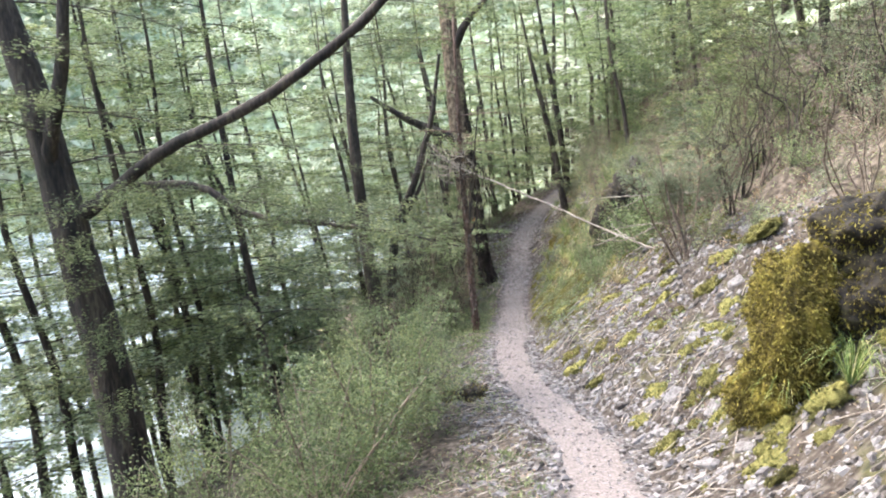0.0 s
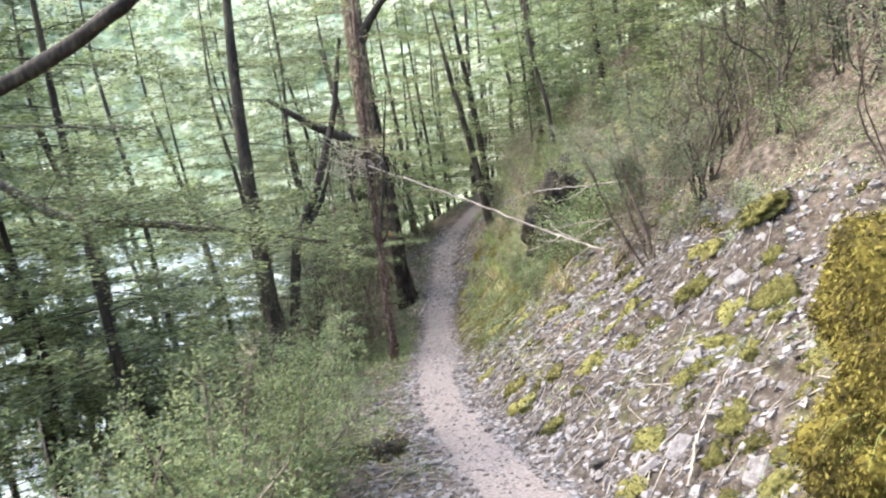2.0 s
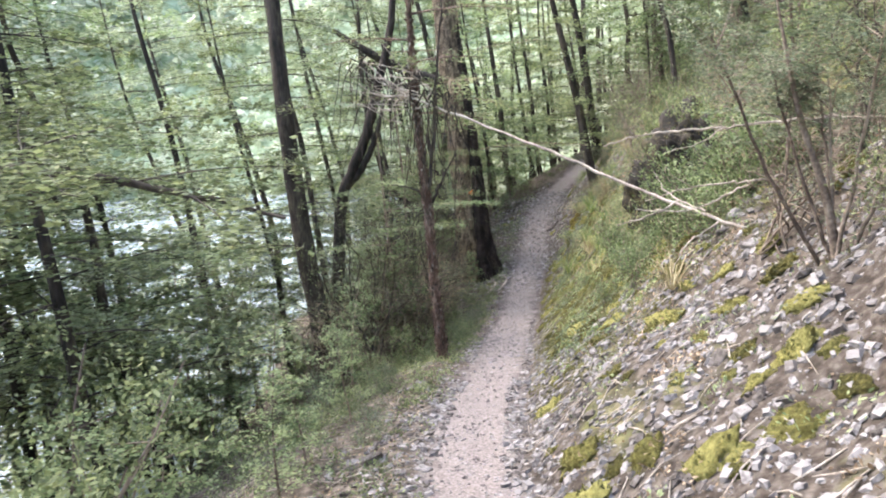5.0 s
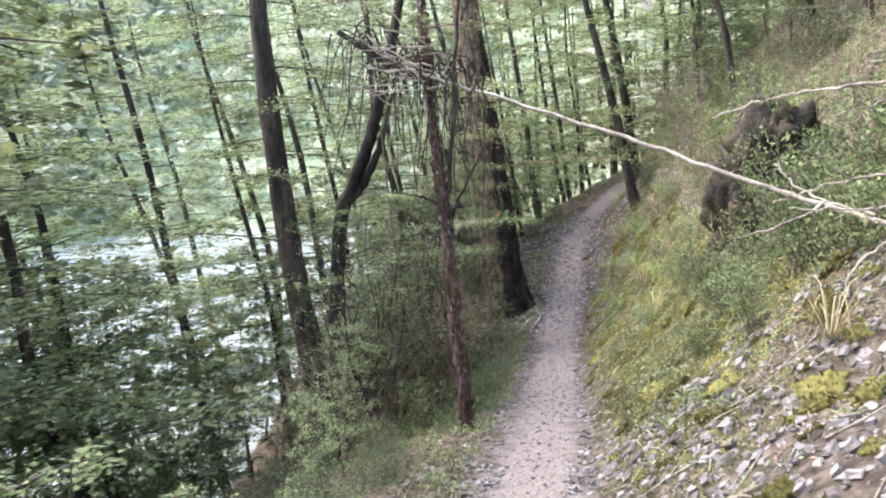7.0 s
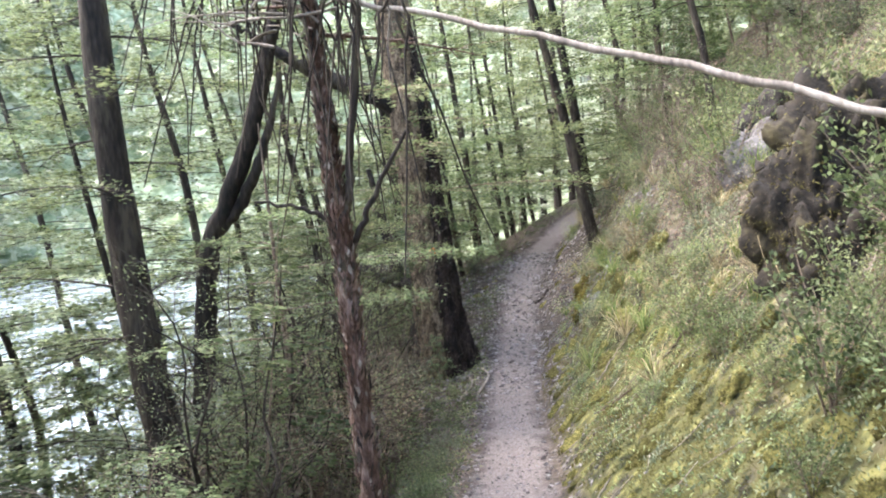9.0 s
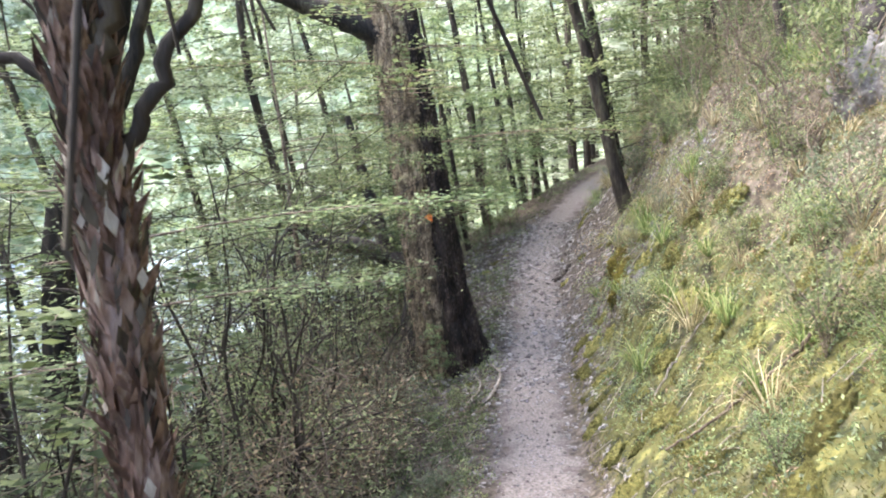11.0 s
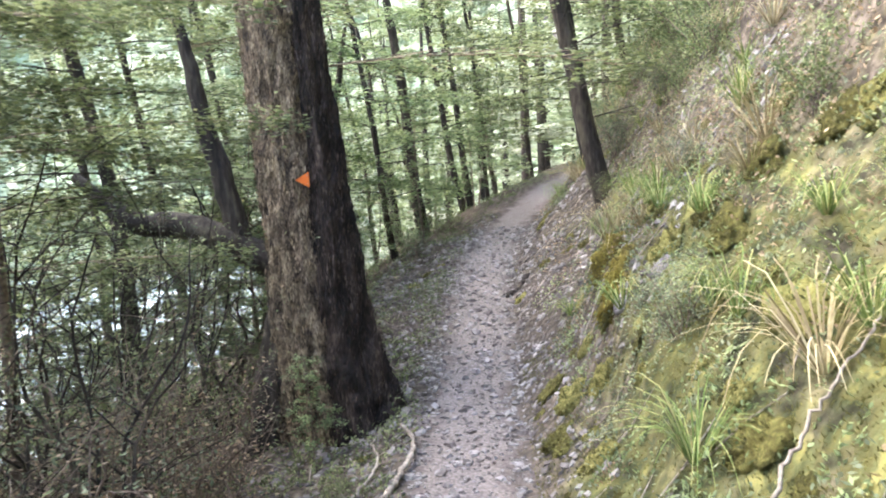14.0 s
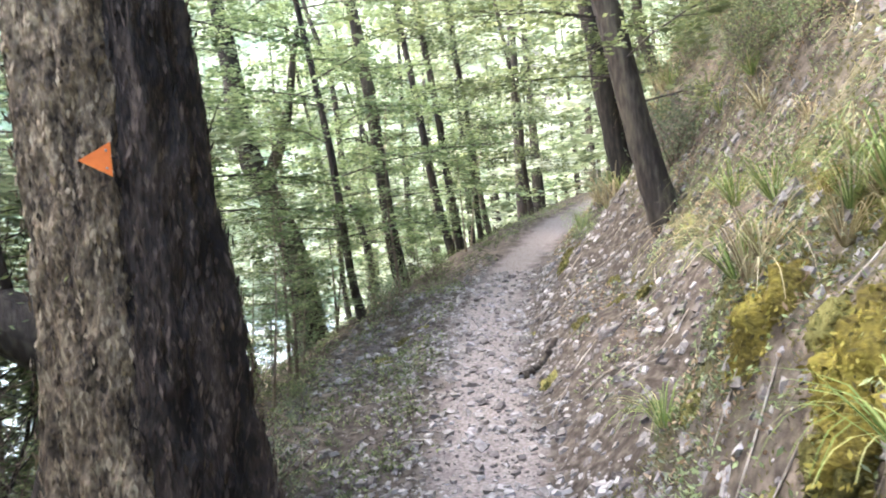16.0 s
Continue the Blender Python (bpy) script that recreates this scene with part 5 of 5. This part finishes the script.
def litter():
    """Fallen leaves and bits of twig."""
    b, t = Build(), Build()
    n = 16000
    y = rng.uniform(1.5, 30, n)
    d = np.where(rng.uniform(0, 1, n) < 0.6, -0.45 - np.abs(rng.normal(0, 1.0, n)), 0.5 + np.abs(rng.normal(0, 1.3, n)))
    keep = (d < -0.3) & ((y < 21) | (d < -1.4)) | (d > 0) & (y < 11.5) & (rng.uniform(0, 1, n) < 0.5)
    y, d = y[keep], d[keep]
    n = len(y)
    x = trail_x(y) + d
    c = np.stack([x, y, ground_z(x, y) + rng.uniform(0.004, 0.02, n)], 1)
    s = rng.uniform(0.012, 0.03, n)
    b.leaves(c, jitter(n, 1) * np.array([1, 1, 0.4]), np.array([-0.3, 0, 1]) + jitter(n, 0.4), s, s * 0.6)
    tagged(new("leaf_litter", b.mesh("leaf_litter", leaf_dead)), "dry brown fallen leaves strewn over the ground", "leaf litter", kind="stuff")
    for k in range(1000):
        yy = rng.uniform(2.5, 28) if k < 500 else rng.uniform(3, 12.5)
        dd = rng.choice([-1, 1]) * (0.4 + abs(rng.normal(0, 1.0)))
        xx = float(trail_x(yy)) + dd
        a = rng.uniform(0, 6.28)
        ln = rng.uniform(0.08, 0.4)
        ux, uy = math.cos(a) * ln / 2, math.sin(a) * ln / 2
        t.tube([(xx - ux, yy - uy, z_at(xx - ux, yy - uy) + 0.01), (xx, yy, z_at(xx, yy) + 0.022), (xx + ux, yy + uy, z_at(xx + ux, yy + uy) + 0.012)], [0.004, 0.005, 0.002], 4)
    tagged(new("fallen_twigs", t.mesh("fallen_twigs", twig_grey)), "small grey fallen twigs on the ground", "twigs", kind="stuff")


def moss():
    """Cushions of yellow moss on the stones, and a pile of short shoots over the mossy ground."""
    kinds = [mesh_of("moss_cushion", blob((1, 0.8, 0.36), 3, 0.6, 20 + k, 2.4, 0.2), moss_mat) for k in range(5)]
    furs = []
    for me in kinds:
        co, no = np.array([v.co[:] for v in me.vertices]), np.array([v.normal[:] for v in me.vertices])
        pick = rng.integers(0, len(co), 420)
        b = Build()
        ln = rng.uniform(0.08, 0.26, 420)
        b.leaves(co[pick] + jitter(420, 0.06), no[pick] + jitter(420, 0.6), jitter(420, 1), ln, ln * 0.35)
        furs.append(b.mesh("moss_fringe", moss_shoots))
    places = [(x, y, 0.06 + 0.14 * rng.uniform(0, 1) ** 1.5) for x, y in spots(130, 1.3, 4.2, 3.6, 13, 0.16, lambda x, y: 0.55 < side_of(x, y) < 2.9)]
    places += [(x, y, 0.06 + 0.13 * rng.uniform(0, 1) ** 1.5) for x, y in spots(125, 1.6, 4.2, 11.5, 22, 0.24, lambda x, y: 0.5 < side_of(x, y) < 2.0)]
    places += [(2.94, 7.1, 0.2), (2.6, 5.9, 0.2), (2.0, 4.5, 0.18), (1.85, 4.3, 0.16), (2.25, 4.4, 0.2), (1.95, 5.4, 0.14)]
    places += [(x, y, 0.05 + 0.09 * rng.uniform(0, 1)) for x, y in spots(26, 1.0, 5, 20.5, 28, 0.25, lambda x, y: 0.4 < side_of(x, y) < 1.8 or -1.1 < side_of(x, y) < -0.5)]
    pile = Build()
    for k, (x, y, s) in enumerate(places):
        ob = tagged(new("moss_cushion", kinds[k % 5]), "cushion of yellow-green moss over stones", "moss", "moss cushions")
        on_ground(ob, x, y, s, 0.1, 0.14)
        fur = tagged(new("moss_fringe", furs[k % 5]), kind="stuff")
        fur.parent = ob
    n = 90000
    y = rng.uniform(11, 23, n)
    d = 0.42 + 2.4 * rng.uniform(0, 1, n) ** 1.2
    x = trail_x(y) + d
    keep = np.sin(2.3 * x + 1.1 * y) * np.sin(1.7 * y - 2.0 * x + 1) + rng.normal(0, 0.35, n) > -0.25
    x, y = x[keep], y[keep]
    n = len(x)
    c = np.stack([x, y, ground_z(x, y) + 0.012], 1)
    pile.leaves(c, np.array([-0.3, 0, 1]) + jitter(n, 0.6), jitter(n, 1), rng.uniform(0.012, 0.034, n), rng.uniform(0.003, 0.007, n))
    tagged(new("moss_pile", pile.mesh("moss_pile", moss_shoots)), "shaggy yellow-green moss on the trail bank", "moss", kind="stuff")


def grass_tuft(blades, length, mat, label):
    b = Build()
    for _ in range(blades):
        az = rng.uniform(0, 6.28)
        ln = length * rng.uniform(0.6, 1.2)
        up = rng.uniform(0.5, 0.95)
        go = np.array([math.cos(az), math.sin(az), 0])
        pts = [go * 0.02, go * ln * 0.35 + np.array([0, 0, ln * 0.6 * up]), go * ln * 0.75 + np.array([0, 0, ln * 0.62 * up]), go * ln + np.array([0, 0, ln * 0.35 * up])]
        p = smooth_line(pts, 7)
        side = np.array([-go[1], go[0], 0])
        w = np.linspace(0.004, 0.0008, 7)[:, None]
        v = np.concatenate([p - side * w, p + side * w])
        k = np.arange(6)
        b.add(v, np.stack([k, k + 1, k + 8, k + 7], 1))
    return tagged(new("grass_tuft", b.mesh("grass_tuft", mat)), label, "grass")


def grasses():
    green = [grass_tuft(60, 0.42, grass_mat, "arching green grass tuft on the bank") for _ in range(3)]
    straw = [grass_tuft(50, 0.5, straw_mat, "dry straw-coloured grass tuft on the bank") for _ in range(2)]
    scatter(green, [(2.35, 4.35), (2.5, 4.6), (2.2, 4.8), (3.1, 6.1), (3.0, 19.9), (3.25, 20.6), (3.3, 21.4), (2.9, 21.1), (3.45, 22.1), (3.6, 22.9), (3.1, 18.8), (3.3, 19.4), (2.75, 17.0), (2.9, 15.9), (3.7, 21.0), (2.6, 19.2), (3.0, 23.0)], "green grass tufts", 10, 0.7, 1.1)
    scatter(green, spots(44, 2.2, 7, 15.5, 29, 0.3, lambda x, y: 1.0 < side_of(x, y) < 3.6 and not on_slip(x, y)), "green grass tufts", 14, 0.6, 1.2)
    scatter(straw, spots(40, 2.2, 7, 15.5, 29, 0.3, lambda x, y: 1.1 < side_of(x, y) < 3.6 and not on_slip(x, y)), "dry grass tufts", 14, 0.6, 1.2)
    scatter(straw, [(2.4, 5.2), (2.55, 5.45), (2.85, 5.3), (2.7, 5.7), (3.05, 5.5), (3.2, 5.2), (3.1, 4.9)], "dry grass tufts", 12, 0.6, 0.9)
    scatter(straw, [(3.5, 21.6), (3.6, 22.3), (3.75, 21.9), (3.4, 20.3), (2.75, 5.6), (3.0, 5.9), (3.9, 23.2), (3.35, 22.0), (3.3, 22.5), (3.45, 21.9), (3.2, 12.4), (2.6, 11.6), (3.9, 19.6)], "dry grass tufts", 10, 0.7, 1.1)
    for o in green + straw:
        drop_kind(o)


def loose_branch(name, line, r0, r1, label, forks=(), mat=None):
    thing = tagged(new(name), label, "branch")
    base = np.array(line[0])
    thing.location = base
    b = Build()
    k = 10 * len(line)
    b.tube(smooth_line(line, k, 0.006) - base, np.linspace(r0, r1, k), 8, 0.06)
    part("stem", b, mat or twig_grey, thing)
    for f, a, c in forks:
        q = Build()
        m = 5 * len(f)
        q.tube(smooth_line(f, m, 0.006) - base, np.linspace(a, c, m), 5, 0.05)
        part("side_branch", q, mat or twig_grey, thing)
    return thing


def fallen_branches():
    main = [(3.35, 11.5, -0.28), (3.05, 11.75, -0.17), (2.46, 12.2, 0.08), (1.6, 12.86, 0.5), (0.6, 13.63, 0.94), (0.15, 13.95, 1.15), (-0.3, 14.3, 1.55)]
    forks = [([(2.75, 12.0, -0.02), (2.5, 11.9, -0.12), (2.2, 11.95, -0.2)], 0.012, 0.004), ([(2.95, 11.85, -0.1), (2.75, 12.3, 0.02), (2.7, 12.7, 0.2)], 0.011, 0.003), ([(3.05, 11.75, -0.17), (2.7, 11.55, -0.35), (2.55, 11.4, -0.55)], 0.01, 0.003)]
    thing = loose_branch("fallen_branch", main, 0.017, 0.010, "long pale dead branch caught across the trees above the trail", forks)
    loose_branch("fallen_branch", [(4.3, 10.9, 0.62), (3.6, 11.2, 0.66), (3.0, 11.5, 0.62), (2.6, 11.7, 0.6), (2.34, 11.8, 0.57), (2.1, 11.95, 0.5)], 0.014, 0.005, "thin pale dead branch leaning out of the hillside shrubs",
                 [([(2.34, 11.8, 0.57), (2.25, 11.75, 0.68), (2.2, 11.7, 0.8)], 0.007, 0.003), ([(3.0, 11.5, 0.62), (2.75, 11.4, 0.5), (2.5, 11.35, 0.45)], 0.008, 0.003), ([(3.4, 11.3, 0.65), (3.1, 11.1, 0.75), (2.9, 11.0, 0.9)], 0.008, 0.003)])
    loose_branch("fallen_branch", [(3.9, 11.6, 0.3), (3.4, 11.8, 0.16), (2.9, 12.0, 0.1), (2.5, 12.15, -0.02)], 0.012, 0.005, "broken pale stick caught in the shrubs",
                 [([(2.9, 12.0, 0.1), (2.7, 11.9, 0.2), (2.6, 11.8, 0.3)], 0.006, 0.002)])
    hang = Build()
    for k in range(64):
        t = rng.uniform(0, 1)
        p = np.array([0.75, 13.5, 1.0]) * (1 - t) + np.array([-0.45, 14.4, 1.6]) * t
        p = p + np.array([rng.normal(0, 0.08), rng.normal(0, 0.12), rng.normal(0, 0.05)])
        a = rng.normal(0, 0.22)
        ln = rng.uniform(0.4, 1.25)
        e = p + np.array([a * ln, rng.normal(0, 0.15), -ln])
        hang.tube(smooth_line([p, p + np.array([a * 0.5 + rng.normal(0, 0.05), 0.05, -0.25 * ln]), e], 7, 0.012) - np.array(thing.location), np.linspace(0.008, 0.003, 7), 4)
    tagged(part("hanging_twig_mass", hang, bark_dark, thing, "drooping dark dead twigs"), kind="stuff")
    bare = Build()
    for k in range(34):
        p = np.array([0.3, 13.85, 1.1]) + rng.normal(0, 0.15, 3)
        e = p + np.array([rng.uniform(-1.1, 0.3), rng.uniform(-0.3, 0.6), rng.uniform(-0.1, 0.7)]) * rng.uniform(0.5, 1)
        bare.tube(smooth_line([p, (p + e) / 2 + rng.normal(0, 0.06, 3), e], 6, 0.012) - np.array(thing.location), np.linspace(0.008, 0.002, 6), 4)
    tagged(part("bare_twig_mass", bare, twig_grey, thing, "tangled pale dead twigs"), kind="stuff")

    def lying(points, r0, r1, label, mat=None):
        pts = [(x, y, z_at(x, y) + h) for x, y, h in points]
        loose_branch("fallen_branch", pts, r0, r1, label, (), mat)

    lying([(2.3, 17.45, 0.03), (2.55, 17.3, 0.05), (2.75, 17.1, 0.06), (2.93, 16.85, 0.1), (3.03, 16.6, 0.2)], 0.008, 0.014, "bent brown branch leaning on the mossy bank", twig_brown)
    lying([(1.28, 20.6, 0.02), (1.42, 20.95, 0.05), (1.5, 21.35, 0.06), (1.42, 21.7, 0.05)], 0.022, 0.012, "curved pale root end at the foot of the beech")
    lying([(1.05, 20.7, 0.03), (1.25, 21.1, 0.07), (1.2, 21.6, 0.04)], 0.012, 0.008, "thin reddish root by the beech")
    lying([(2.7, 25.1, 0.01), (2.88, 25.23, 0.02), (3.06, 25.42, 0.03)], 0.035, 0.028, "short dark log at the trail edge", bark_dark)
    lying([(2.55, 18.6, 0.03), (2.85, 18.75, 0.05), (3.1, 18.75, 0.05)], 0.009, 0.005, "thin grey stick on the bank")
    lying([(1.75, 5.9, 0.03), (2.0, 6.25, 0.05), (2.3, 6.5, 0.05)], 0.01, 0.005, "thin grey stick on the scree")
    lying([(3.0, 10.9, 0.5), (2.6, 11.0, 0.75), (2.2, 11.1, 1.05)], 0.008, 0.004, "thin pale stick among the shrubs")


def trail_marker():
    """A small orange plastic triangle nailed to the great beech."""
    thing = tagged(new("trail_marker"), "small orange plastic triangle nailed to the old beech", "marker")
    thing.matrix_world = pose(0.79, 22.115, -0.74, 0, 0, 10)
    bm = bmesh.new()
    pts = [(-0.055, 0.0), (0.05, -0.06), (0.05, 0.06)]
    front = [bm.verts.new((x, -0.004, z)) for x, z in pts]
    back = [bm.verts.new((x, 0.0, z)) for x, z in pts]
    bm.faces.new(front)
    bm.faces.new(back[::-1])
    for i in range(3):
        bm.faces.new([front[i], back[i], back[(i + 1) % 3], front[(i + 1) % 3]])
    bmesh.ops.recalc_face_normals(bm, faces=bm.faces)
    plate = new("plate", mesh_of("plate", bm, orange_mat, False))
    plate.parent = thing
    for z in (-0.03, 0.03):
        bm = bmesh.new()
        bmesh.ops.create_cone(bm, cap_ends=True, segments=10, radius1=0.004, radius2=0.004, depth=0.14, matrix=pose(0.035, 0.06, z, 90))
        nail = new("nail", mesh_of("nail", bm, nail_mat))
        nail.parent = thing


grasses()
fallen_branches()
trail_marker()
litter()
moss()
scree()
